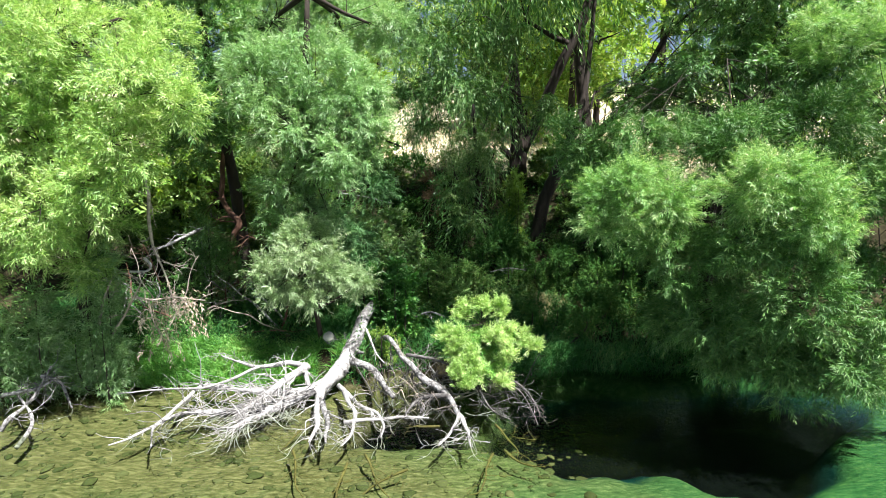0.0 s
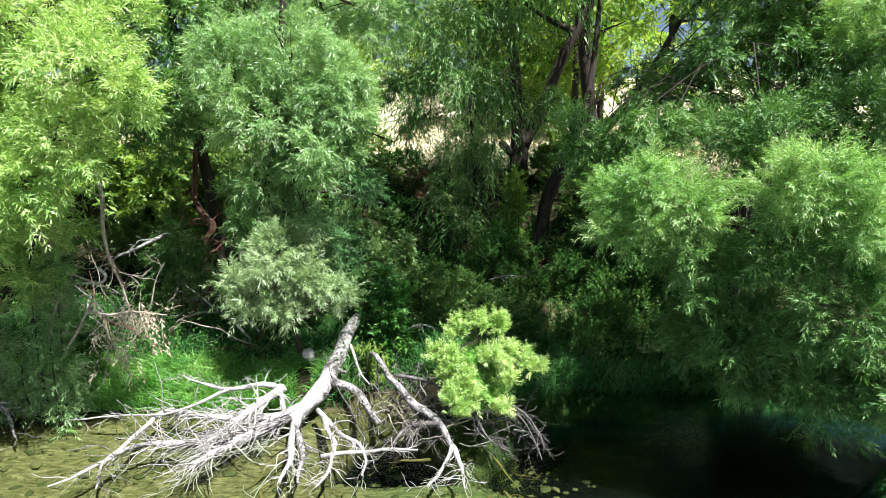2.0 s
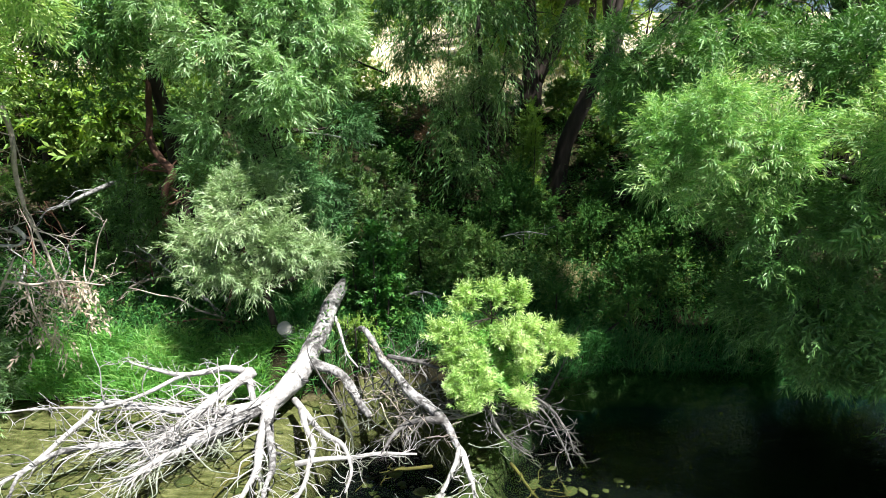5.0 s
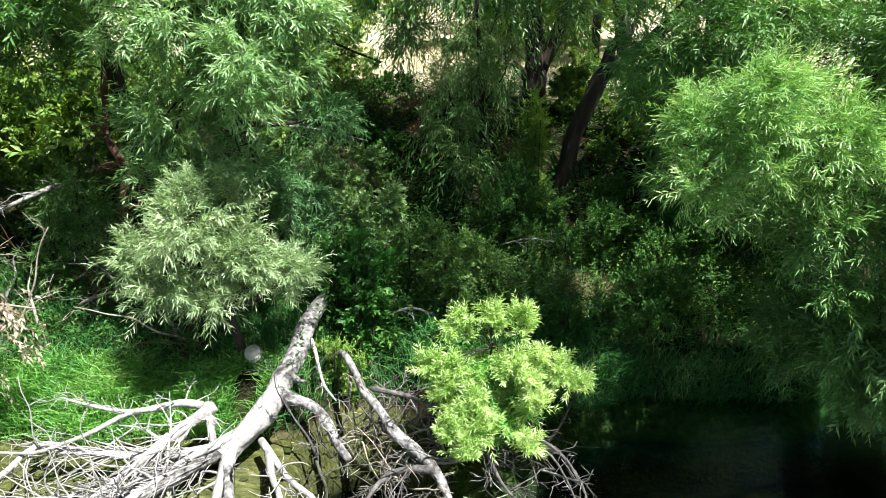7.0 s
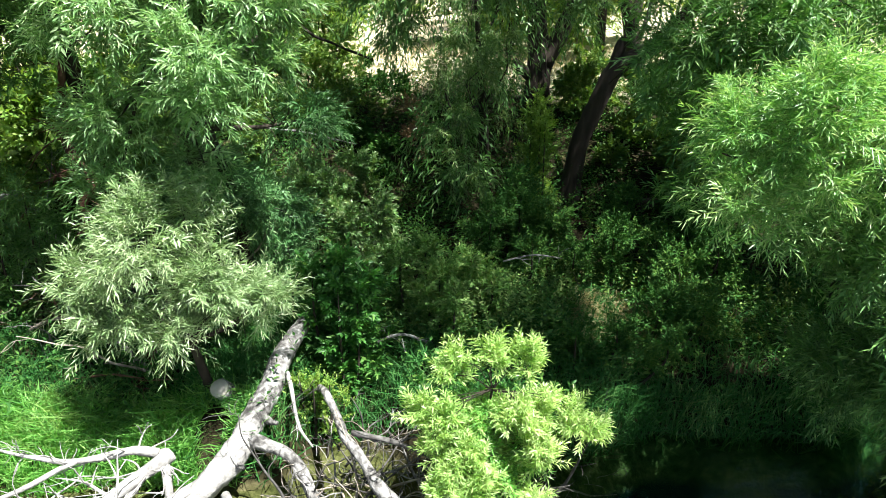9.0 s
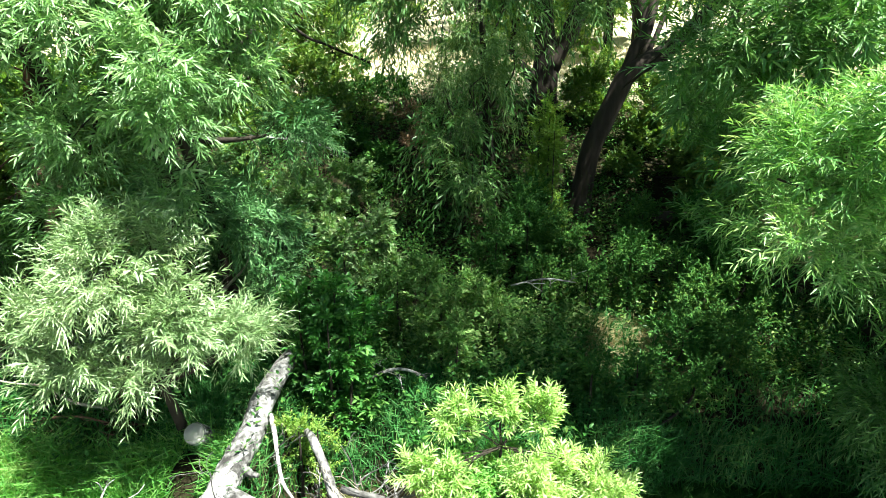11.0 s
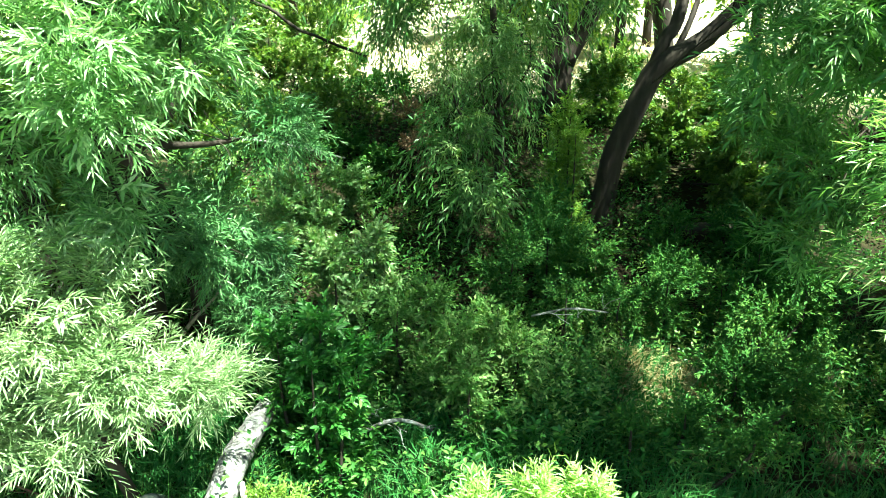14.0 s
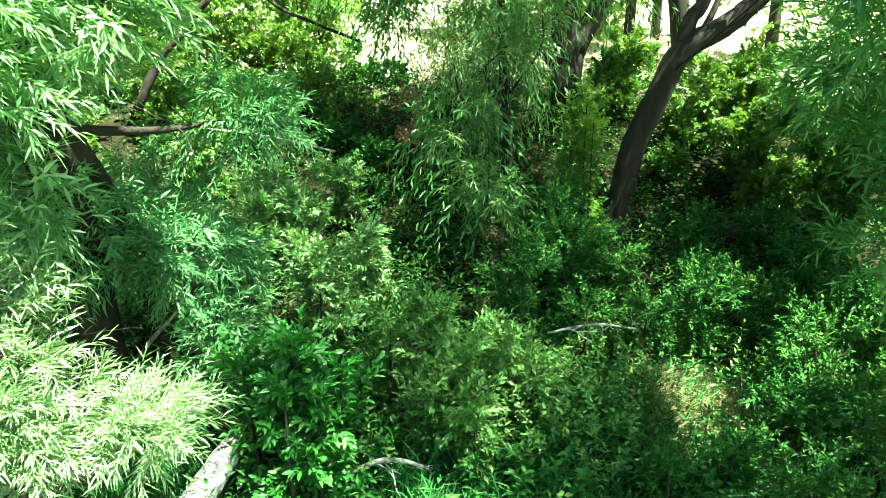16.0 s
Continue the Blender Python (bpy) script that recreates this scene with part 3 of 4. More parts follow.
RIGHT += [(2.62, 13.60, 5.10, 0.42), (2.62, 13.80, 5.57, 0.42), (2.97, 13.40, 5.23, 0.42), (3.32, 13.20, 5.37, 0.45), (3.71, 13.00, 5.19, 0.45), (3.32, 13.80, 4.83, 0.40), (4.20, 13.20, 5.43, 0.50)]
# high lobes out of view, added to cast shade on bank and pool
RIGHT += [(3.0, 14.0, 10.5, 1.2), (2.4, 16.4, 11.0, 1.2), (3.5, 12.9, 10.5, 1.0), (5.7, 17.0, 11.0, 1.3), (2.2, 12.1, 10.6, 1.0), (4.4, 11.9, 10.6, 1.1), (5.1, 12.3, 10.6, 0.9), (3.9, 14.6, 10.6, 1.2), (3.1, 15.1, 11.0, 1.1), (9.8, 9.6, 10.8, 1.2), (8.9, 10.4, 10.8, 1.0), (11.1, 9.3, 10.8, 1.2), (4.6, 13.5, 10.7, 1.0), (5.1, 14.9, 11.0, 1.0), (4.0, 15.8, 11.0, 1.2), (1.9, 12.4, 10.7, 1.0), (2.9, 12.0, 10.7, 0.8)]
RIGHT += [(x + 0.4, y, z, r) for x, y, z, r in RIGHTB[-4:]]
RIGHTB = RIGHTB[:-4]


def ground_at(x, y):
    return float(height(x, y))


def foot(x, y):
    return (x, y, ground_at(x, y) - 0.08)


WILLOW = dict(density=42, count=14, leaf=0.118, width=0.017, size=0.37, droop=0.16, up=0.45, core=15)
tree("willow_tree", foot(-8.2, 14.6), [([foot(-8.2, 14.6), (-8.0, 13.9, 2.4), (-7.4, 12.9, 4.8), (-7.0, 12.4, 7.0)], [0.26, 0.2, 0.14, 0.05])],
     LEFT, dict(mat=M_YELLOW, leaf=WILLOW), M_BARK, "large yellow-green willow leaning over the river bank", "tree", np.random.default_rng(11))
tree("willow_tree", foot(-5.6, 17.8), [([foot(-5.6, 17.8), (-5.7, 17.5, 4.0), (-5.9, 16.6, 7.0), (-6.0, 15.8, 9.5)], [0.2, 0.16, 0.11, 0.05])],
     LEFTB, dict(mat=M_WILLOW, leaf=dict(WILLOW, density=17, leaf=0.15, width=0.03)), M_BARK, "tall green willow with a dark trunk", "tree", np.random.default_rng(12))
tree("willow_tree", foot(-3.4, 16.2), [([foot(-3.4, 16.2), (-3.3, 15.8, 3.2), (-3.2, 15.0, 5.6), (-3.0, 14.6, 8.6)], [0.22, 0.18, 0.12, 0.05])],
     GREY, dict(mat=M_GREY, leaf=dict(WILLOW, density=48, droop=0.2)), M_BARK, "grey-green silvery willow with drooping twigs", "tree", np.random.default_rng(13))
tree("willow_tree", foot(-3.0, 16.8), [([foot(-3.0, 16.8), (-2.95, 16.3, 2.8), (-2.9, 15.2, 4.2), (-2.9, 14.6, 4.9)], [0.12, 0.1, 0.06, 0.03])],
     SHADE, dict(mat=M_TEAL, leaf=dict(WILLOW, density=44, droop=0.3, up=0.25)), M_BARK, "bluish green willow, leaves darkened for the shade of a taller one", "tree", np.random.default_rng(20))
tree("young_willow", foot(-2.8, 14.3), [([foot(-2.8, 14.3), (-2.85, 13.9, 1.6), (-2.9, 13.5, 2.7)], [0.07, 0.05, 0.02])],
     [(x * 0.97 - 0.08, y, z, r * 0.84) for x, y, z, r in MID], dict(mat=M_SILVER, leaf=dict(WILLOW, density=82, count=20, size=0.45, leaf=0.12, width=0.0135, up=0.7, angle=46, start=0.25)), M_BARK, "low silvery young willow on the bank", "tree", np.random.default_rng(14))
tree("willow_tree", (2.85, 24.5, 4.2), [([(2.85, 24.5, 4.2), (2.87, 24.5, 5.73), (2.74, 24.5, 7.42), (2.56, 24.5, 9.08), (2.22, 24.4, 10.88), (2.09, 24.4, 12.47)], [0.38, 0.3, 0.22, 0.17, 0.12, 0.06]),
                                      ([(2.99, 24.5, 5.31), (3.64, 24.3, 6.67), (4.21, 24.1, 8.2), (4.73, 24.0, 9.29), (5.17, 24.0, 10.39), (5.64, 24.0, 11.96)], [0.24, 0.21, 0.19, 0.17, 0.15, 0.06]),
                                      ([(2.91, 24.5, 4.9), (2.17, 24.4, 5.5)], [0.2, 0.12]),
                                      ([(4.73, 24.0, 9.19), (3.82, 23.8, 9.55), (2.96, 23.6, 10.0)], [0.12, 0.09, 0.04])],
     FORK, dict(mat=M_WILLOW, leaf=dict(WILLOW, density=12, top=0.85, leaf=0.17, width=0.034, size=0.9, droop=0.75, up=0.0)), M_BARK,
     "shaded willow with a forked dark trunk and weeping twigs", "tree", np.random.default_rng(15))
big_willow = tree("willow_tree", foot(6.8, 16.4), [([foot(6.8, 16.4), (7.2, 16.5, 3.0), (7.7, 16.7, 6.0), (7.4, 16.2, 9.0), (6.2, 14.8, 10.4)], [0.28, 0.24, 0.18, 0.1, 0.06]),
                                      ([(7.2, 16.4, 2.6), (6.4, 14.2, 3.4), (5.8, 12.6, 3.6)], [0.14, 0.09, 0.04])],
     RIGHT[4:], dict(mat=M_WILLOW, leaf=dict(WILLOW, density=43, top=0.7)), M_BARK, "broad green willow hanging over dark water", "tree", np.random.default_rng(16))
TOP = [(8.35, 13.3, 7.2, 0.75), (8.92, 13.3, 6.2, 0.8), (7.64, 13.4, 7.6, 0.6), (8.9, 13.4, 7.6, 0.6)]
NEAR = [(3.08, 12.1, 4.25, 0.5), (3.03, 12.1, 3.75, 0.45), (3.18, 12.5, 4.55, 0.34), (3.48, 12.0, 3.9, 0.4)]
v, f = tube([(5.8, 12.6, 3.6), (4.4, 12.5, 3.9), (3.3, 12.2, 3.95), (2.75, 12.1, 4.1)], [0.04, 0.03, 0.02, 0.008], 6)
part("limb", v, f, M_BARK, big_willow, smooth=True)
v, f = crown(np.random.default_rng(26), RIGHT[:4] + [(x - 0.1, y - 0.15, z + 0.28, r * 0.6) for x, y, z, r in RIGHT[:4]] + NEAR + TOP, **dict(WILLOW, density=62, up=0.55, count=19, size=0.42, leaf=0.105, width=0.0125, angle=46, start=0.2, core=0))
part("crown", v, f, M_SUNLIT, big_willow, "yellow-green young shoots, leaf colour brightened for sunlight")
# unseen upper lobes, added to keep the leaning trunk in shade
RIGHTB += [(4.5, 21.0, 13.0, 2.2), (7.0, 20.0, 12.6, 2.4), (4.0, 17.6, 11.6, 2.0), (6.4, 17.0, 11.4, 2.0)]
tree("willow_tree", foot(3.0, 20.45), [([foot(3.0, 20.45), (3.12, 20.4, 2.95), (3.23, 20.35, 3.62), (3.52, 20.3, 4.36), (3.88, 20.25, 5.11), (4.44, 20.2, 5.45), (4.99, 20.15, 5.92), (5.8, 20.0, 6.9), (6.6, 19.4, 8.6)], [0.27, 0.22, 0.2, 0.195, 0.19, 0.165, 0.15, 0.12, 0.07]),
                                      ([(3.72, 20.25, 4.78), (3.98, 20.3, 5.57), (4.22, 20.4, 5.95), (4.6, 20.8, 7.6), (4.9, 21.2, 10.4)], [0.13, 0.12, 0.11, 0.09, 0.06]),
                                      ([(4.05, 20.2, 5.2), (4.5, 20.5, 6.0), (4.9, 20.9, 7.2)], [0.06, 0.05, 0.03])],
     RIGHTB, dict(mat=M_WILLOW, leaf=dict(WILLOW, density=16, top=0.8, leaf=0.16, width=0.032, droop=0.5)), M_BARK, "leaning dark-trunked willow on the slope", "tree", np.random.default_rng(17), 0.008)
bush = tree("willow_bush", foot(0.7, 13.6), [([foot(0.7, 13.6), (0.75, 13.0, 0.8), (0.8, 12.6, 1.6)], [0.05, 0.03, 0.012])],
     [(x, y, z, r * 1.12) for x, y, z, r in BUSH] + [(x + 0.03, y - 0.03, z + r * 1.0, r * 0.62) for x, y, z, r in BUSH], dict(mat=M_BUSH, leaf=dict(WILLOW, density=210, size=0.26, leaf=0.09, width=0.0145, count=18, up=1.25, droop=0.05, inner=0.1, angle=52, start=0.35)), M_BARK,
     "bright yellow-green willow bush among dead branches", "bush", np.random.default_rng(18), 0.004)


v, f = crown(np.random.default_rng(27), [(0.62, 12.75, 1.3, 0.3), (0.95, 12.8, 1.15, 0.36), (0.5, 12.65, 1.0, 0.34), (1.3, 12.8, 1.2, 0.28), (0.75, 12.5, 0.6, 0.32), (0.3, 12.7, 1.2, 0.24), (1.1, 12.7, 0.75, 0.28)],
             **dict(WILLOW, density=150, size=0.22, leaf=0.10, width=0.014, count=13, up=0.7, droop=0.1, inner=0.1, angle=50))
part("crown", v, f, M_GRASS, bush, "green inner leaves")

# trees behind the field edge
rng = np.random.default_rng(30)
for x, y, h in ((-9.5, 31, 9), (-6.0, 36, 9), (-7.5, 41, 11), (2.0, 38, 10), (6.5, 33, 10), (10, 30, 11), (4.5, 36, 12), (6.5, 41, 13), (9.0, 38, 12), (-14, 24, 9), (-10.5, 21, 9), (11.5, 21, 9), (4.2, 47, 11), (-5, 50, 12), (-5.4, 40, 5), (2.6, 44, 6), (-8, 44, 7), (3.2, 36, 5), (-2.5, 60, 9), (-11, 40, 8), (7, 45, 9)):
    g0 = ground_at(x, y)
    lobes = [(x + rng.normal() * h * 0.13, y + rng.normal() * h * 0.1, g0 + h * rng.uniform(0.1, 0.95), h * rng.uniform(0.12, 0.19)) for k in range(15)]
    tree("field_tree", foot(x, y), [([foot(x, y), (x + 0.1, y, g0 + h * 0.5), (x, y, g0 + h * 0.9)], [0.2, 0.14, 0.05])], lobes,
         dict(mat=M_FAR, leaf=dict(WILLOW, core=0, density=2.8, leaf=0.25, width=0.10, size=0.9, count=11)), M_BARK, "light green tree at the field edge", "tree", rng, twig_share=0.4)

# ---- fallen tree ----
rng = np.random.default_rng(40)


def dead_branch(rng, path, r0, r1, twigs, twig_len, sub=2, fan=None):
    """A bare branch with crooked side twigs."""
    path = np.asarray(path, float)
    main, pieces = tube(path, [r0, r1], 8, 0.05, rng, knobs=0.35 if r0 > 0.02 else 0.0), []
    for k in range(twigs):
        u = rng.uniform(0.12, 1.0) * (len(path) - 1)
        i = min(int(u), len(path) - 2)
        s = path[i] + (path[i + 1] - path[i]) * (u - i)
        fwd = norm(path[i + 1] - path[i])
        way = norm(fwd * rng.uniform(0.3, 1.2) + rng.normal(size=3) * np.array([0.6, 0.6, 0.35]))
        q = wander(rng, s, way, twig_len * rng.uniform(0.4, 1.2), 0.5, 5, 0.05)
        q[:, 2] = np.maximum(q[:, 2], -0.12)
        rr = (r0 + (r1 - r0) * u / (len(path) - 1)) * rng.uniform(0.16, 0.42)
        pieces.append(tube(q, [rr, 0.004], 5, steps=2))
        for j in range(sub):
            m_ = rng.integers(1, len(q) - 1)
            w2 = norm(q[m_ + 1] - q[m_] + rng.normal(size=3) * 0.4 * np.linalg.norm(q[m_ + 1] - q[m_]) * 3)
            p2 = wander(rng, q[m_], w2, twig_len * rng.uniform(0.2, 0.5), 0.5, 4, 0.03)
            p2[:, 2] = np.maximum(p2[:, 2], -0.12)
            pieces.append(tube(p2, [max(rr * 0.5, 0.005), 0.003], 4, steps=1))
    return main, join(pieces)


def add_branch(wood, material, parent):
    """The branch as one part, its thin twigs as another."""
    part("branch", *wood[0], material, parent, smooth=True)
    part("twig_spray", *wood[1], material, parent, smooth=True, kind="stuff")


fallen = thing("fallen_tree", (-2.0, 14.3, 1.0), "bleached fallen tree with bare branches reaching into the water", "fallen tree")
TRUNK = [(-1.5, 16.2, 1.75), (-1.66, 15.2, 1.5)] + [(-1.88, 14.4, 1.2), (-1.97, 13.95, 0.92), (-2.14, 13.4, 0.58), (-2.39, 12.9, 0.32), (-2.6, 12.5, 0.15)]
v, f = tube(TRUNK[:5], [0.08, 0.105, 0.14, 0.145, 0.15], 18, 0.02, rng, 12, knobs=0.2)
part("trunk", v, f, M_TRUNK, fallen, "grey weathered trunk with peeling bark", smooth=True)
v, f = tube(TRUNK[3:], [0.135, 0.15, 0.16, 0.13], 18, 0.03, rng, 12, knobs=0.35)
part("lower_trunk", v, f, M_DEAD, fallen, "bleached barkless lower trunk", smooth=True)
for path, r0, r1, n, tl in (
        ([(-2.5, 12.55, 0.22), (-2.49, 11.94, 0.03), (-2.31, 11.08, 0.03), (-2.33, 10.43, 0.03)], 0.09, 0.02, 9, 0.9),
        ([(-2.54, 12.4, 0.14), (-2.21, 11.58, 0.03), (-2.03, 10.43, 0.03)], 0.08, 0.02, 8, 0.7),
        ([(-2.49, 12.9, 0.25), (-3.18, 12.3, 0.05), (-3.64, 11.58, 0.03), (-3.87, 10.93, 0.03)], 0.12, 0.02, 22, 1.0),
        ([(-2.56, 12.6, 0.22), (-3.35, 11.98, 0.03), (-4.16, 11.8, 0.03), (-4.93, 11.6, 0.1), (-5.24, 11.1, 0.07), (-5.04, 10.37, 0.03)], 0.08, 0.012, 16, 1.0),
        ([(-2.51, 12.8, 0.23), (-3.33, 12.5, 0.15), (-4.12, 12.4, 0.25), (-4.95, 12.5, 0.3), (-5.22, 11.5, 0.08), (-5.46, 10.79, 0.03), (-5.79, 10.37, 0.03)], 0.07, 0.012, 12, 0.9),
        ([(-2.87, 13.1, 0.56), (-3.26, 12.6, 0.38), (-3.59, 12.2, 0.19), (-3.96, 11.73, 0.03)], 0.09, 0.03, 16, 0.9),
        ([(-3.0, 13.05, 0.58), (-3.37, 13.0, 0.64), (-3.88, 12.8, 0.62), (-4.21, 12.7, 0.78), (-4.53, 12.6, 0.95)], 0.06, 0.012, 8, 0.6),
        ([(-3.83, 12.8, 0.62), (-4.43, 12.5, 0.43), (-4.81, 12.3, 0.34), (-5.78, 12.4, 0.28), (-6.69, 12.5, 0.17)], 0.035, 0.008, 6, 0.5),
        ([(-2.96, 13.1, 0.6), (-2.77, 12.7, 0.14)], 0.06, 0.045, 3, 0.4),
        ([(-2.2, 12.8, 0.21), (-1.59, 12.13, 0.03), (-1.14, 11.44, 0.03), (-1.12, 10.75, 0.03)], 0.05, 0.015, 9, 0.6),
        ([(-1.85, 11.37, 0.03), (-1.15, 11.49, 0.03), (-0.27, 11.64, 0.03)], 0.045, 0.015, 8, 0.5),
        ([(-2.04, 12.6, 0.15), (-1.71, 11.76, 0.03), (-1.64, 10.93, 0.03), (-1.75, 10.36, 0.03)], 0.05, 0.015, 9, 0.6),
        ([(-2.05, 13.35, 0.62), (-1.56, 13.2, 0.43), (-1.29, 12.95, 0.19), (-1.03, 12.64, 0.03)], 0.085, 0.05, 4, 0.5),
        ([(-1.79, 14.2, 1.06), (-1.49, 13.5, 0.76), (-1.26, 13.2, 0.56)], 0.03, 0.01, 2, 0.4)):
    add_branch(dead_branch(rng, path, r0, r1, int(n * 1.8), tl), M_TRUNK if r0 in (0.085, 0.08) else M_DEAD, fallen)

for path in ([(-2.49, 12.9, 0.25), (-3.18, 12.3, 0.05), (-3.64, 11.58, 0.03), (-3.87, 10.93, 0.03)], [(-2.56, 12.6, 0.22), (-3.35, 11.98, 0.03), (-4.16, 11.8, 0.03), (-4.93, 11.6, 0.1), (-5.24, 11.1, 0.07), (-5.04, 10.37, 0.03)][:4], [(-2.87, 13.1, 0.56), (-3.26, 12.6, 0.38), (-3.59, 12.2, 0.19), (-3.96, 11.73, 0.03)], [(-2.51, 12.8, 0.23), (-3.33, 12.5, 0.15), (-4.12, 12.4, 0.25), (-4.95, 12.5, 0.3), (-5.22, 11.5, 0.08), (-5.46, 10.79, 0.03), (-5.79, 10.37, 0.03)][:4]):
    p = np.asarray(path)
    pieces = []
    for k in range(46):
        u = rng.uniform(0.0, 0.95) * (len(p) - 1)
        i = min(int(u), len(p) - 2)
        s0 = p[i] + (p[i + 1] - p[i]) * (u - i)
        q = wander(rng, s0, norm(p[i + 1] - p[i]) + rng.normal(size=3) * np.array([0.35, 0.35, 0.22]), rng.uniform(0.4, 1.3), 0.32, 6, 0.02)
        q[:, 2] = np.maximum(q[:, 2], -0.08)
        pieces.append(tube(q, [rng.uniform(0.006, 0.014), 0.003], 4, steps=2))
    v, f = join(pieces)
    part("twig_fan", v, f, M_DEAD, fallen, smooth=True)

second = thing("fallen_log", (-1.2, 13.9, 0.9), "grey fallen log with twigs dipping into the river", "fallen log")
v, f = tube([(-1.5, 14.45, 0.62)] + [(-1.23, 13.9, 0.92), (-0.86, 13.2, 0.71), (-0.34, 12.5, 0.44), (0.12, 12.0, 0.28), (0.31, 11.7, 0.06)], [0.03, 0.045, 0.06, 0.068, 0.06, 0.045], 14, 0.04, rng, 10, knobs=0.35)
part("trunk", v, f, M_TRUNK, second, smooth=True)
for at, way, r in (((-2.02, 13.7, 0.8), (0.6, -0.5, -0.25), 0.06), ((-2.3, 13.1, 0.45), (0.7, -0.3, -0.1), 0.05)):
    v, f = tube(wander(rng, at, way, 0.34, 0.25, 3), [r * 1.1, r * 0.8, r * 0.4], 9, 0.08, rng, 4, knobs=0.3)
    part("broken_stub", v, f, M_TRUNK, fallen, "splintered grey branch stub", smooth=True)
for path, r0, r1, n, tl in (
        ([(0.31, 11.7, 0.06), (0.2, 11.08, 0.03), (-0.11, 10.36, 0.03)], 0.045, 0.012, 8, 0.6),
        ([(0.31, 11.7, 0.06), (0.45, 11.0, 0.03), (0.5, 10.35, 0.03)], 0.05, 0.012, 8, 0.6),
        ([(0.12, 12.0, 0.31), (-0.41, 12.0, 0.26), (-0.73, 11.54, 0.03)], 0.05, 0.015, 9, 0.6),
        ([(0.22, 12.8, 0.51), (0.96, 12.5, 0.49), (1.52, 12.2, 0.33), (1.76, 11.23, 0.03)], 0.03, 0.008, 10, 0.5),
        ([(0.69, 12.7, 0.65), (1.4, 12.3, 0.52), (1.83, 12.1, 0.14), (1.86, 11.66, 0.03)], 0.03, 0.008, 9, 0.5),
        ([(0.59, 12.6, 0.39), (0.93, 12.12, 0.03), (1.31, 11.53, 0.03)], 0.03, 0.008, 9, 0.5),
        ([(-0.76, 13.2, 0.76), (-0.17, 13.0, 0.73), (0.51, 12.8, 0.51)], 0.04, 0.015, 10, 0.6)):
    # ends out in the water stay pale, the rest take the shade-dark wood
    add_branch(dead_branch(rng, path, r0, r1, int(n * 1.8), tl), M_DEAD if path[-1][1] < 11.2 else M_SHADE_WOOD, second)

tree("willow_tree", foot(6.2, 26.4), [([foot(6.2, 26.4), (5.64, 26.0, 7.36), (5.42, 26.0, 9.99), (5.81, 26.0, 11.28), (6.08, 26.0, 13.2)], [0.26, 0.24, 0.22, 0.2, 0.1])],
     [(6.0, 26.0, 14.0, 2.0), (7.5, 26.5, 13.0, 1.8), (4.6, 26.6, 13.6, 1.6)], dict(mat=M_WILLOW, leaf=dict(WILLOW, density=9, leaf=0.17, width=0.04, size=0.8)), M_BARK,
     "tall dark-trunked tree at the top of the bank", "tree", np.random.default_rng(19))

# a dark tangle of twigs between the logs, half of them darkened for shade
for k in range(64):
    u = rng.random()
    x, y = (rng.uniform(-1.7, 1.7), rng.uniform(12.2, 13.4)) if k % 3 == 0 else (-1.1 + 1.3 * u + rng.normal() * 0.3, 13.9 - 1.6 * u + rng.normal() * 0.25)
    z = max(ground_at(x, y), 0.0)
    th = thing("dead_stick", (x, y, z), "grey dead twig tangled between the logs", "dead branch", "twigs between the logs")
    add_branch(dead_branch(rng, wander(rng, (x, y, z - 0.03), (rng.normal() * 0.8 + 0.3, rng.normal() * 0.7 - 0.4, 0.5), rng.uniform(0.6, 1.4), 0.5, 5, 0.08), rng.uniform(0.009, 0.022), 0.004, 6, 0.4, 1), (M_TRUNK, M_SHADE_WOOD, M_DTWIG, M_SHADE_WOOD)[k % 4], th)

# branches under water
for k in range(9):
    x, y = (rng.uniform(-3.0, 1.6), rng.uniform(9.8, 11.8))
    th = thing("sunken_branch", (x, y, -0.2), "olive algae-covered branch under the water", "dead branch", "sunken branches")
    wood = dead_branch(rng, wander(rng, (x, y, -0.12), (rng.normal(), -0.8, -0.06), rng.uniform(0.8, 1.6), 0.3, 5), 0.025, 0.008, 7, 0.5, 1)
    for v, f in wood:
        v[:, 2] = np.minimum(v[:, 2], -0.03)
    add_branch(wood, M_SUNK, th)

# a cut log end on the bank
stump = thing("log_piece", (-2.6, 14.0, 0.8), "short sawn log with a pale cut face in the grass", "log")
v, f = tube([(-2.56, 14.3, 0.72), (-2.6, 13.98, 0.95)], [0.125, 0.13], 14, 0.03, rng, 2)
part("log", v, f, M_TRUNK, stump, smooth=True)
v, f = tube([(-2.6, 13.981, 0.951), (-2.602, 13.964, 0.966)], [0.121, 0.118], 14, 0.02, rng, 1)
part("cut_face", v, f, M_CUT, stump, "pale sawn end grain")

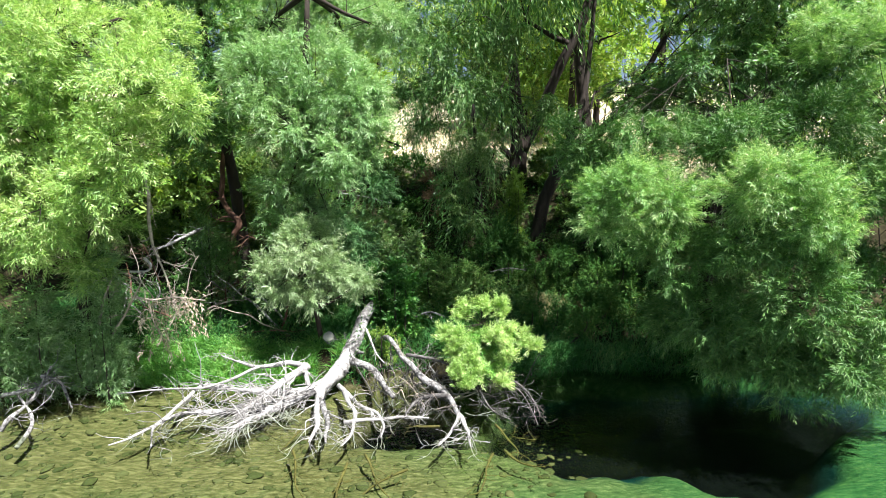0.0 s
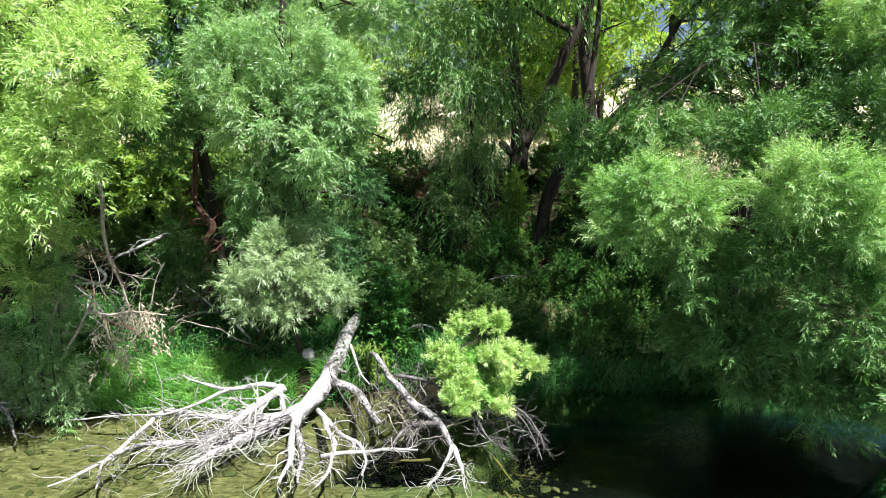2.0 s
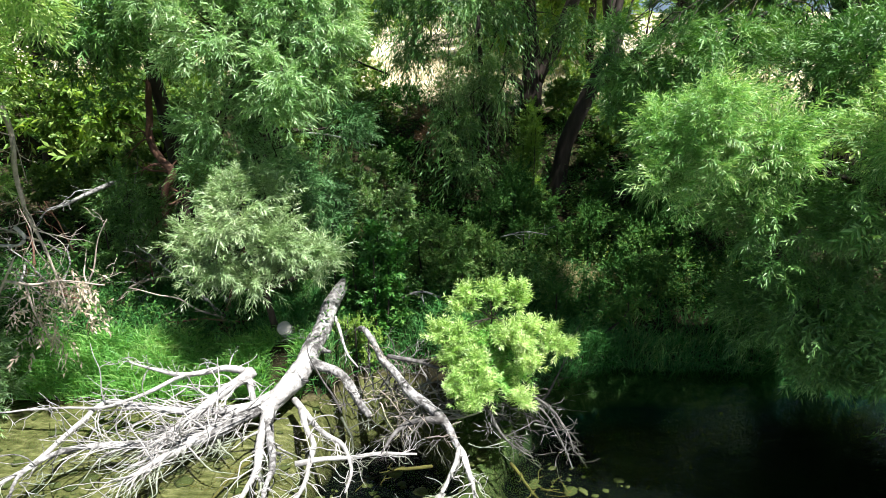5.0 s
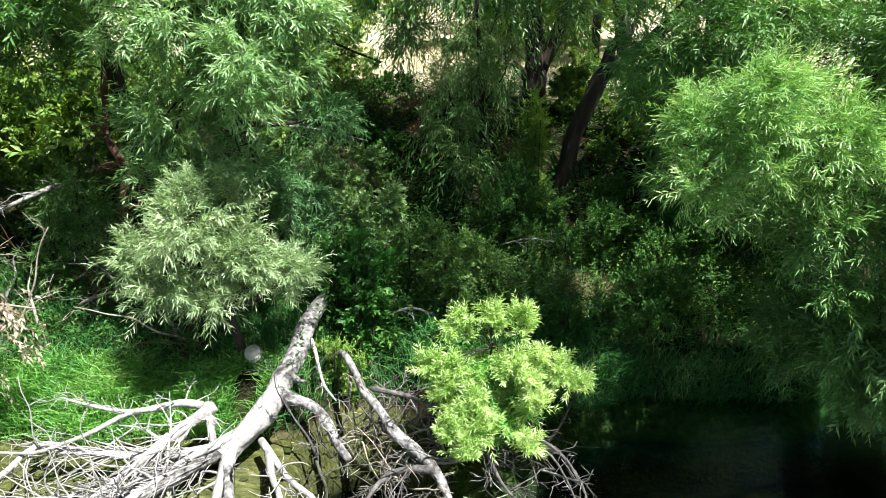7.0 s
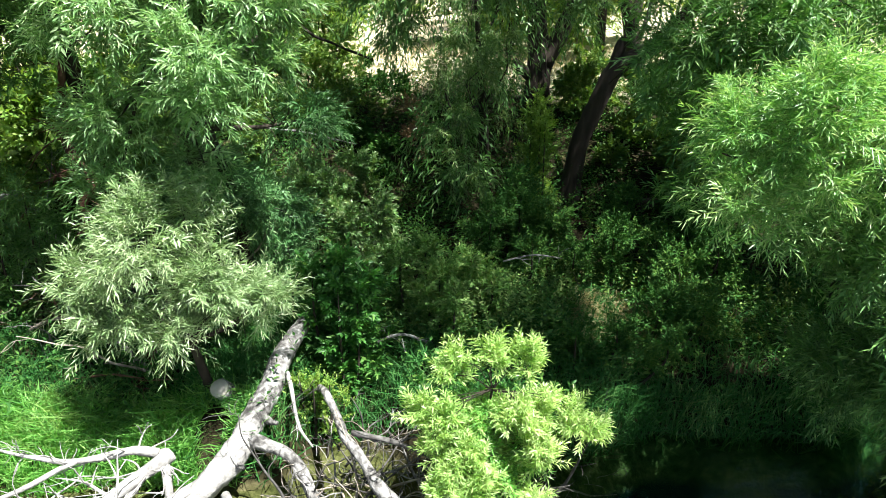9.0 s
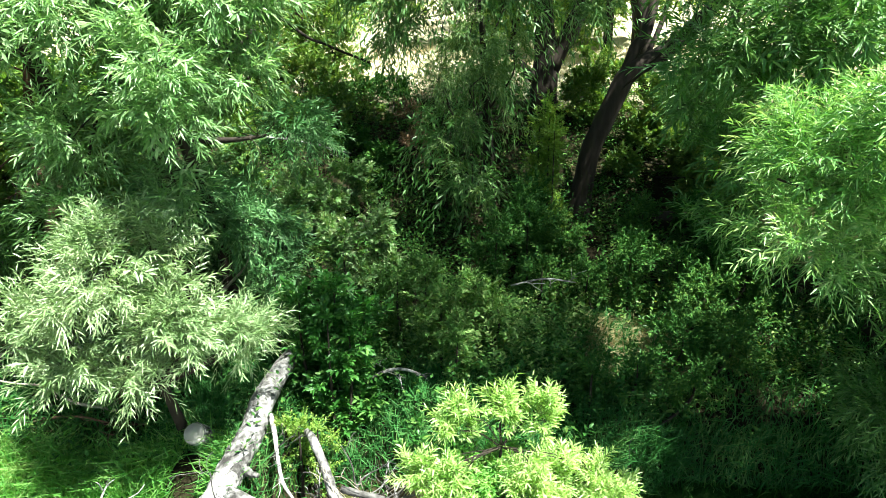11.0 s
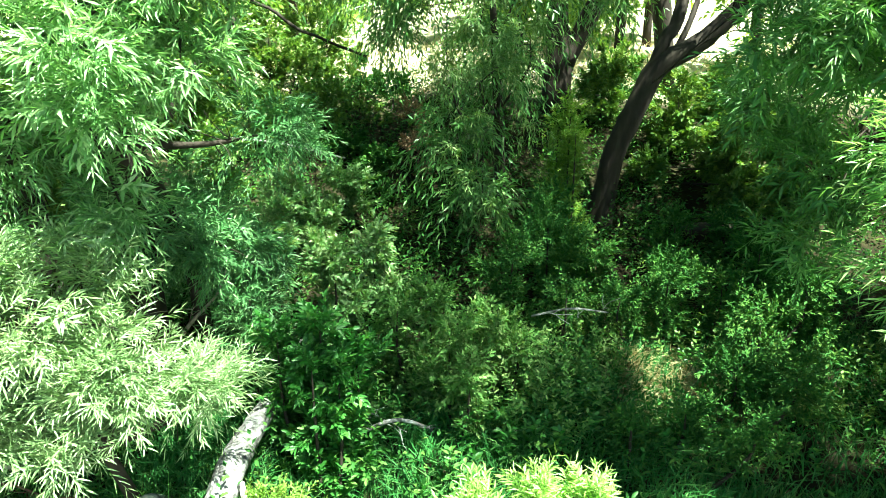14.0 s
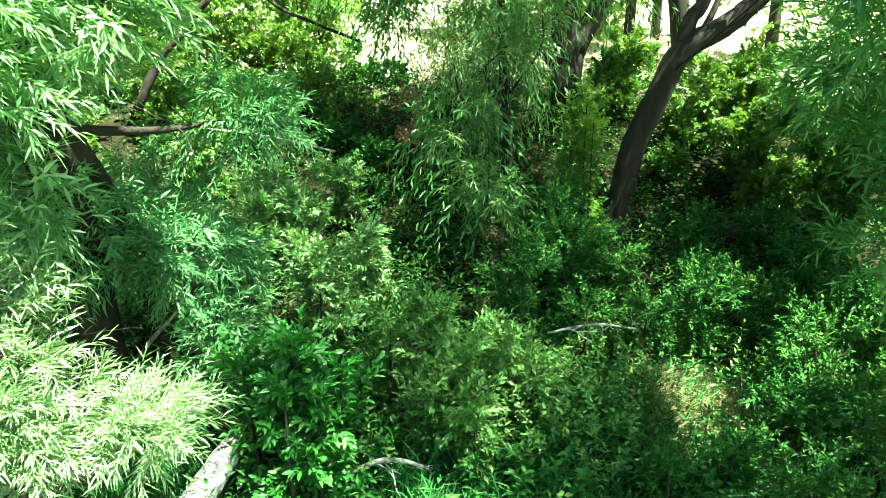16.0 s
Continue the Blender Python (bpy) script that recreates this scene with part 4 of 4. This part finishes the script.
# ---- dead thicket under the yellow willow ----
rng = np.random.default_rng(50)
for name, label, path, r0, r1, n, tl, material in (
        ("dead_branch", "bare hanging dead branch", [(-6.05, 12.9, 4.69), (-5.99, 12.9, 4.2), (-6.03, 12.9, 3.36), (-5.89, 12.9, 2.95), (-5.73, 12.9, 2.54)], 0.045, 0.015, 10, 0.7, M_DTWIG),
        ("dead_branch", "pale crooked broken branch", [(-6.15, 12.9, 2.9), (-6.02, 12.9, 2.75), (-6.12, 12.9, 2.63), (-6.47, 12.9, 2.63)], 0.03, 0.022, 3, 0.3, M_DEAD),
        ("dead_branch", "thin dead branch over the bank", [(-6.47, 12.9, 2.08), (-5.97, 12.9, 2.01), (-5.46, 12.9, 2.1), (-4.96, 12.9, 2.03)], 0.022, 0.008, 12, 0.6, M_DTWIG),
        ("dead_branch", "upright dead stick on the bank", [(-7.33, 13.0, 1.0), (-7.09, 12.9, 1.93), (-6.84, 12.9, 2.44)], 0.04, 0.015, 7, 0.6, M_DTWIG),
        ("dead_branch", "drooping dead branch with dry leaves", [(-5.73, 12.9, 2.54), (-5.61, 12.9, 2.03), (-5.54, 12.9, 1.61)], 0.02, 0.008, 10, 0.5, M_DTWIG),
        ("dead_branch", "drooping dead branch with dry leaves", [(-6.12, 12.9, 2.03), (-6.05, 12.9, 1.61), (-5.88, 12.9, 1.19)], 0.02, 0.008, 10, 0.5, M_DTWIG),
        ("dead_branch", "leaning dead stick on the bank", [(-7.03, 13.0, 1.2), (-6.59, 12.9, 1.82), (-6.24, 12.9, 2.44)], 0.035, 0.012, 7, 0.6, M_DTWIG),
        ("dead_branch", "pale broken bough in the dark thicket", [(-5.9, 15.6, 3.3), (-6.17, 15.0, 3.17), (-6.34, 14.6, 3.01), (-6.53, 14.3, 2.92)], 0.045, 0.02, 6, 0.7, M_TRUNK),
        ("dead_snag", "broken reddish dead trunk in the thicket", [(-5.4, 16.6, 1.2), (-5.61, 16.6, 2.59), (-5.36, 16.6, 3.26), (-5.66, 16.8, 3.58), (-5.95, 17.0, 4.03), (-5.88, 17.1, 4.7), (-5.85, 17.2, 5.6)], 0.085, 0.06, 14, 0.9, M_RED)):
    th = thing(name, path[0], label, "dead branch")
    add_branch(dead_branch(rng, path, r0, r1, n, tl), material, th)
    if "dry leaves" in label or "over the bank" in label:
        p = np.asarray(path)
        b = p[rng.integers(1, len(p), 26)] + rng.normal(size=(26, 3)) * np.array([0.22, 0.18, 0.16])
        w = norm(rng.normal(size=(26, 3)) + np.array([0.4, -0.2, -0.7]))
        v, f = sprays(rng, b, w, 0.28, 9, 0.09, 0.03, 0.3)
        part("dry_leaves", v, f, M_CURL, th, "pale curled dry leaves")

# a tangle of dead sticks in the shade
for k in range(50):
    x, y = rng.uniform(-8.5, -3.2), rng.uniform(14.4, 17.5)
    z = ground_at(x, y)
    th = thing("dead_stick", (x, y, z), "grey dead stick leaning in the dark thicket", "dead branch", "sticks in the thicket")
    add_branch(dead_branch(rng, wander(rng, (x, y, z - 0.05), (rng.normal() * 0.8, rng.normal() * 0.5, 0.9), rng.uniform(1.0, 2.6), 0.35, 5), rng.uniform(0.015, 0.04), 0.006, 5, 0.6, 1), (M_DTWIG, M_TRUNK, M_RED)[k % 3], th)

# driftwood on the shore
for path in ([(-8.85, 12.15, 0.25), (-8.11, 12.06, 0.4), (-7.74, 12.22, 0.6)], [(-8.14, 12.33, 0.6), (-7.74, 12.39, 0.4), (-7.35, 12.06, 0.0)],
             [(-8.05, 10.98, 0.0), (-7.94, 11.13, 0.2), (-8.0, 11.89, 0.35), (-7.86, 12.26, 0.8)], [(-7.46, 10.54, -0.05), (-7.6, 11.24, 0.1), (-8.23, 11.75, 0.4)]):
    th = thing("driftwood", path[0], "bleached driftwood branch stranded at the water edge", "driftwood", "driftwood on the shore")
    add_branch(dead_branch(rng, path, 0.045, 0.02, 9, 0.6), M_TRUNK, th)

# sticks on the slope
for label, path, r in (("curved grey stick lying in the grass", [(-0.73, 15.0, 1.14), (-0.49, 15.02, 1.24), (-0.22, 15.0, 1.24), (0.05, 15.05, 1.14)], 0.024),
                       ("thin grey stick in the grass", [(-0.84, 15.2, 1.4), (-0.6, 15.1, 1.3)], 0.015),
                       ("thin bare twig over the herbs", [(1.21, 16.0, 2.1), (1.67, 15.95, 2.21), (2.13, 16.0, 2.14)], 0.014),
                       ("dark bare bough arching over the shrubs", [(-3.6, 22.0, 6.5), (-2.81, 22.0, 6.05), (-2.2, 22.0, 5.77), (-1.37, 22.0, 5.45)], 0.035),
                       ("thin brown stick lying over the shrubs", [(-3.54, 20.0, 3.97), (-2.63, 19.9, 3.87), (-1.55, 19.9, 3.62)], 0.02),
                       ("leaning brown dead stem in the shrubs", [(-4.6, 20.0, 4.3), (-4.26, 20.0, 4.89), (-3.85, 20.0, 5.36), (-3.3, 20.0, 6.0)], 0.07),
                       ("dark fallen log in the undergrowth", [(4.3, 19.6, 2.3), (4.62, 19.5, 2.4), (5.39, 19.3, 2.4), (5.93, 19.3, 2.8)], 0.16)):
    th = thing("stick" if r < 0.1 else "fallen_log", path[0], label, "stick" if r < 0.1 else "log")
    add_branch(dead_branch(rng, path, r, r * 0.7, 3, 0.4), M_BARK if r > 0.03 else M_TRUNK, th)

# ---- shrubs on the slope ----
S_BRIGHT = [(-1.07, 14.80, 2.58, 0.23), (-1.13, 14.60, 2.27, 0.20), (-0.89, 14.70, 2.12, 0.17), (-1.53, 14.90, 2.39, 0.18), (-0.75, 15.00, 2.24, 0.15)]
S_NETTLE = [(0.23, 15.30, 2.10, 0.37), (0.67, 15.60, 2.20, 0.30), (0.01, 16.00, 2.29, 0.32), (1.00, 15.60, 1.91, 0.31), (-0.37, 15.80, 2.30, 0.22), (0.43, 15.00, 1.81, 0.26)]
S_GREEN = [(1.63, 17.50, 2.91, 0.60), (1.09, 17.00, 2.75, 0.43), (2.19, 17.50, 2.69, 0.47), (1.74, 18.20, 3.29, 0.38), (1.74, 16.60, 2.33, 0.32)]
S_SILVER = [(0.49, 16.80, 3.68, 0.34), (0.26, 17.50, 4.00, 0.34), (0.79, 16.60, 3.40, 0.24), (1.46, 18.50, 4.23, 0.39), (0.61, 18.00, 4.38, 0.43), (0.27, 18.50, 5.02, 0.54), (1.00, 18.50, 5.09, 0.54), (0.70, 18.50, 5.64, 0.62), (1.43, 18.50, 5.50, 0.47)]
S_LIT = [(-2.42, 19.00, 3.21, 0.38), (-1.61, 20.00, 3.24, 0.41), (-1.76, 18.50, 2.88, 0.44), (-2.39, 18.00, 2.90, 0.35), (-0.86, 17.50, 2.64, 0.35), (-1.32, 17.00, 2.56, 0.40)]
S_SLOPE = [(-3.61, 22.00, 4.17, 1.02), (-2.42, 23.00, 4.36, 0.95), (-3.54, 25.00, 5.48, 0.97), (-1.65, 24.00, 4.11, 0.70), (-4.01, 20.50, 3.76, 0.71), (-2.56, 27.00, 5.75, 0.62), (-5.00, 22.00, 4.99, 0.94), (-4.83, 25.00, 5.49, 1.00)]
S_CREST = [(-4.12, 25.00, 6.22, 0.85), (-2.92, 26.00, 6.32, 0.74), (-4.75, 24.00, 6.55, 0.94), (-5.43, 23.00, 6.00, 0.89), (-3.40, 26.00, 7.21, 0.89), (-6.75, 24.00, 6.68, 1.13), (-2.27, 25.00, 4.98, 0.61)]
S_YEL = [(2.20, 19.20, 4.48, 0.24), (2.26, 19.00, 4.09, 0.22), (2.03, 19.30, 4.20, 0.19)]
S_DARK = [(-1.09, 21.00, 3.41, 0.50), (-1.10, 25.00, 4.84, 0.54), (-1.75, 25.00, 4.97, 0.54), (-1.84, 22.00, 3.64, 0.55)]
S_BROWN = [(-0.32, 21.50, 3.66, 0.47), (-0.41, 22.50, 4.25, 0.43)]
S_RBACK = [(3.83, 24.00, 4.90, 0.71), (5.09, 22.50, 4.53, 0.72), (5.47, 21.50, 3.83, 0.68), (4.20, 21.50, 3.23, 0.49), (5.83, 20.50, 3.97, 0.86), (6.36, 23.00, 4.96, 0.90), (5.78, 19.00, 3.80, 0.76), (4.72, 26.00, 5.49, 0.75)]
S_RMID = [(3.18, 17.00, 2.53, 0.57), (3.95, 17.10, 2.35, 0.5), (2.49, 16.80, 2.26, 0.41), (3.95, 16.00, 2.27, 0.53), (4.61, 17.50, 2.68, 0.56), (4.73, 16.50, 2.60, 0.59), (3.95, 19.00, 2.84, 0.44), (4.77, 19.00, 2.83, 0.46)]
S_RLOW = [(2.16, 14.90, 1.36, 0.25), (2.79, 15.10, 1.29, 0.35), (3.45, 14.90, 1.25, 0.42), (3.54, 15.60, 1.54, 0.42), (4.12, 15.40, 1.58, 0.46)]
S_LBACK = [(-1.98, 15.50, 2.48, 0.34), (-2.07, 16.50, 2.70, 0.45), (-2.78, 17.00, 3.03, 0.56), (-3.49, 17.50, 3.42, 0.61), (-3.61, 16.50, 3.02, 0.62)]
BROAD = dict(density=76, count=13, leaf=0.072, width=0.026, size=0.28, droop=0.1, up=0.95, inner=0.2)


def shrub(lobes, material, leaf, label, seed):
    """A shrub: a stem from the ground into each lobe, and leafy twigs."""
    rng = np.random.default_rng(seed)
    x0, y0 = lobes[0][0], lobes[0][1]
    th = thing("shrub", foot(x0, y0), label, "shrub")
    pts = []
    for x, y, z, r in lobes:
        g0 = ground_at(x, y)
        v, f = tube([(x0 * 0.4 + x * 0.6, y0 * 0.4 + y * 0.6, ground_at(x0 * 0.4 + x * 0.6, y0 * 0.4 + y * 0.6) - 0.05), (x, y + 0.05, (g0 + z) / 2), (x, y, z)], [0.025, 0.018, 0.006], 5)
        part("stem", v, f, M_BARK, th, smooth=True)
        pts.append((x, y, z, r * 0.9))
        k = z - r
        while k > g0 + 0.15:
            pts.append((x + rng.normal() * 0.12, y + 0.15, k, r * 0.85))
            k -= r * 0.8
    v, f = crown(rng, pts, **leaf)
    part("foliage", v, f, material, th)


shrub([(x, y, z - 0.12, r * 0.85) for x, y, z, r in S_BRIGHT], M_BRIGHT, dict(BROAD, density=80, leaf=0.105, width=0.042, six=True), "bright green leafy shrub beside the fallen trunk", 61)
shrub([(-1.4, 13.98, 1.06, 0.1), (-1.2, 14.05, 1.0, 0.08), (-1.58, 14.1, 0.98, 0.08)], M_FAR, dict(BROAD, density=160, leaf=0.05, width=0.02, size=0.2), "small yellow-green plant on the grey log", 73)
shrub(S_NETTLE, M_NETTLE, dict(BROAD, leaf=0.08, width=0.032), "tall green nettle clump on the bank", 62)
shrub([(x, y, z - 0.1, r * 0.9) for x, y, z, r in S_GREEN], M_HERB, BROAD, "dense dark green shrub on the slope", 63)
tree("willow_tree", foot(1.2, 20.4), [([foot(1.2, 20.4), (1.1, 20.0, 4.4), (0.9, 19.2, 6.6)], [0.12, 0.09, 0.04])], [(x, y, z, r * (0.85 if z > 4.6 else 0.5)) for x, y, z, r in S_SILVER],
     dict(mat=M_OLIVE, leaf=dict(WILLOW, density=24, size=0.45, droop=0.7, up=0.0)), M_BARK, "slender silvery willow with weeping twigs on the slope", "tree", np.random.default_rng(64), 0.008)
shrub(S_LIT, M_LIT, dict(BROAD, leaf=0.10, width=0.042), "broad-leaved shrub on the slope, leaves paled as if sunlit", 65)
shrub(S_SLOPE + S_CREST, M_SLOPE, dict(BROAD, density=26, leaf=0.11, width=0.06), "yellow-green shrubs climbing the slope", 66)
shrub(S_YEL, M_FAR, dict(BROAD, density=70), "sunlit yellow-green shrub below the forked trunk", 74)
shrub(S_DARK, M_HERB, dict(BROAD, density=45, leaf=0.11, width=0.06), "dark green shrub at the slope top", 67)
shrub(S_BROWN, M_DRY, dict(BROAD, density=45), "withered brown shrub on the slope", 68)
shrub(S_RBACK, M_SLOPE, dict(BROAD, density=40, leaf=0.12, width=0.07), "broad-leaved green shrub behind the leaning trunk", 69)
shrub([(x, y, z - 0.2, r * 0.85) for x, y, z, r in S_RMID], M_HERB, BROAD, "green shrubs in half shade on the slope", 70)
shrub(S_RLOW, M_HERB, BROAD, "leafy green herbs above the water edge", 71)
shrub([(-8.2, 18.4, 2.9, 0.8), (-7.2, 18.8, 3.1, 0.9), (-6.2, 18.8, 3.2, 0.8), (-5.2, 18.6, 3.1, 0.7), (-9.2, 18.2, 2.8, 0.8), (-9.5, 20.0, 4.6, 1.1), (-7.9, 20.4, 4.8, 1.1), (-6.6, 20.6, 4.9, 1.0), (-8.8, 21.5, 6.2, 1.2), (-7.0, 21.6, 6.2, 1.1)], M_SLOPE, dict(BROAD, density=34, leaf=0.11, width=0.06), "dark undergrowth in the shade below the willows", 76)
shrub([(-5.82, 15.60, 3.25, 0.42), (-6.32, 15.60, 2.95, 0.30), (-5.44, 15.80, 2.86, 0.30)], M_WILLOW, dict(WILLOW, density=45, size=0.4), "bluish willow shoots in the dark thicket", 77)
shrub([(-6.97, 12.90, 2.88, 0.40), (-7.36, 12.80, 2.26, 0.36), (-6.97, 12.60, 1.48, 0.25), (-8.2, 12.5, 1.4, 0.42), (-7.6, 12.7, 1.15, 0.36), (-8.9, 12.3, 1.6, 0.5), (-8.4, 12.8, 2.1, 0.4)], M_GREY, dict(WILLOW, density=42, size=0.4, up=0.5), "low grey-green willow shoots at the grass edge", 78)
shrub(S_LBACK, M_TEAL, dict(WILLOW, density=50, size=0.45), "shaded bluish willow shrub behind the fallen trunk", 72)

# ---- herbs and grass ----
rng = np.random.default_rng(80)


def scatter(n, x0, x1, d0, d1):
    x = rng.uniform(x0, x1, n)
    y = shore(x) + rng.uniform(d0, d1, n)
    return np.stack([x, y, height(x, y)], -1)


p = np.vstack([scatter(3600, -11, 11, 0.5, 6.0), scatter(3000, -5, 7, 3.5, 12.0), scatter(1600, -13, 13, 6.0, 13.0)])
bare = np.minimum(np.hypot((p[:, 0] - 2.8) * 0.8, p[:, 1] - 16.5), np.hypot(p[:, 0] - 3.2, p[:, 1] - 15.9) + 0.1)
p = p[bare > 0.5]
keep = np.array([noise.noise(Vector((a * 0.9, b * 0.9, 3.0))) for a, b, c in p]) > -0.34
p = p[keep]
w = norm(rng.normal(size=p.shape) * 0.3 + np.array([0, 0, 1.0]))
v, f = sprays(rng, p, w, rng.uniform(0.3, 0.95, len(p)), 10, 0.10, 0.038, 0.1, angle=62, lift=0.45)
herbs = part("herbs", v, f, M_HERB, None)
tagged(herbs, "tall green herbs and nettles covering the bank", "herbs", kind="stuff")


for material, label, n, box, tall, leaf in (
        (M_NETTLE, "pale yellow-green flowering herbs on the bank", 420, (-1.0, 2.4, 1.3, 3.4), (0.35, 0.75), (0.085, 0.034)),
        (M_BRIGHT, "fresh green leafy herbs in the long grass", 330, (-1.6, 4.2, 0.5, 2.2), (0.25, 0.55), (0.11, 0.05)),
        (M_SLOPE, "olive weeds beside the dry grass patch", 420, (2.0, 6.2, 1.2, 4.2), (0.3, 0.7), (0.08, 0.03))):
    q = scatter(n, *box)
    q = q[np.array([noise.noise(Vector((a * 1.1, b * 1.1, 7.0 + tall[0]))) for a, b, c in q]) > -0.05]
    q = q[np.hypot((q[:, 0] - 3.0) * 0.7, q[:, 1] - 16.2) > 0.5]
    w = norm(rng.normal(size=q.shape) * 0.18 + np.array([0, 0, 1.0]))
    v, f = sprays(rng, q, w, rng.uniform(*tall, len(q)), 18, *leaf, 0.04, angle=66, six=True, start=0.25)
    tagged(part("herbs", v, f, material, None), label, "herbs", kind="stuff")


def grass(name, p, tall, material, label, lean=0.45, width=0.012):
    p = p[(np.hypot(p[:, 0] + 2.62, (p[:, 1] - 13.75) * 0.7) > 0.27) & (np.hypot((p[:, 0] + 0.75) / 0.95, (p[:, 1] - 13.5) / 0.55) > 1)]
    n = len(p)
    h = tall * rng.uniform(0.5, 1.2, n)[:, None]
    d = norm(rng.normal(size=(n, 3)) * lean + np.array([0, 0, 1.0]))
    out = norm(rng.normal(size=(n, 3)) * np.array([1, 1, 0.05]) + np.array([0, -0.35, 0]))
    s = norm(np.cross(d, rng.normal(size=(n, 3)))) * width
    m1 = p + d * h * 0.55
    tip = p + d * h * 0.8 + out * h * rng.uniform(0.15, 0.7, n)[:, None]
    v = np.stack([p - s, p + s, m1 + s * 0.8, m1 - s * 0.8, tip], 1).reshape(-1, 3)
    o = np.arange(n)[:, None] * 5
    f = np.concatenate([o + np.array([t]) for t in ([0, 1, 2], [0, 2, 3], [3, 2, 4])])
    tagged(part(name, v, f, material, None), label, "grass", kind="stuff")


grass("bank_grass", scatter(18000, -9.5, -2.2, -0.05, 0.85), 0.45, M_GRASS, "lush bright green grass hanging over the river edge", 0.5, 0.009)
grass("slope_grass", np.vstack([scatter(17000, -3, 3.2, 0.05, 3.0), scatter(5000, 3.2, 8, 0.3, 3.2), scatter(6000, 1.3, 9, -0.08, 0.4), scatter(11000, -10, -2, 0.8, 3.5)]), 0.42, M_SHADY_GRASS, "long green bank grass, coloured darker for the shade", 0.5, 0.008)
q = np.vstack([np.array([2.8, 16.5, 0]) + rng.normal(size=(3200, 3)) * np.array([0.45, 0.36, 0]), np.array([3.2, 15.9, 0]) + rng.normal(size=(2000, 3)) * np.array([0.36, 0.24, 0])])
q[:, 2] = height(q[:, 0], q[:, 1])
grass("dry_grass", q, 0.3, M_STRAW, "dry straw-coloured grass patch", 0.8, 0.006)
q = scatter(11000, -16, 16, 11.5, 24)
grass("field_grass", q, 0.35, M_STRAW, "dry pale grass of the field edge", 0.5, 0.012)

# ---- stones on the river bed ----
def stone(rng, c, r):
    bm = bmesh.new()
    bmesh.ops.create_icosphere(bm, subdivisions=2 if r > 0.08 else 1, radius=1.0)
    k = rng.uniform(0, 50, 3)
    v = np.array([np.array(q.co) * (1 + 0.6 * noise.noise(q.co * 1.1 + Vector(k))) for q in bm.verts])
    f = np.array([[q.index for q in t.verts] for t in bm.faces])
    bm.free()
    a = rng.uniform(0, 6.28)
    v = v * np.array([r, r * rng.uniform(0.6, 0.9), r * rng.uniform(0.2, 0.36)])
    return np.stack([c[0] + v[:, 0] * math.cos(a) - v[:, 1] * math.sin(a), c[1] + v[:, 0] * math.sin(a) + v[:, 1] * math.cos(a), c[2] + v[:, 2]], -1), f


pieces = []
for k in range(2400):
    x, y = rng.uniform(-10, 10), rng.uniform(6.5, 13.6)
    if y < shore(x) - 0.15 and x < 2.5 + 0.6 * math.sin(y * 3):
        pieces.append(stone(rng, (x, y, ground_at(x, y)), min(abs(rng.normal()) * 0.045 + 0.03, 0.14)))
v, f = join(pieces)
M_STONE = leaf_material("algae_stone", [(0.0, (0.025, 0.035, 0.011)), (0.5, (0.055, 0.062, 0.024)), (1.0, (0.11, 0.11, 0.05))], trans=0.0, rough=0.9, spec=0.1)
tagged(part("river_stones", v, f, M_STONE, None, smooth=True), "algae-covered stones on the river bed", "stones", kind="stuff")
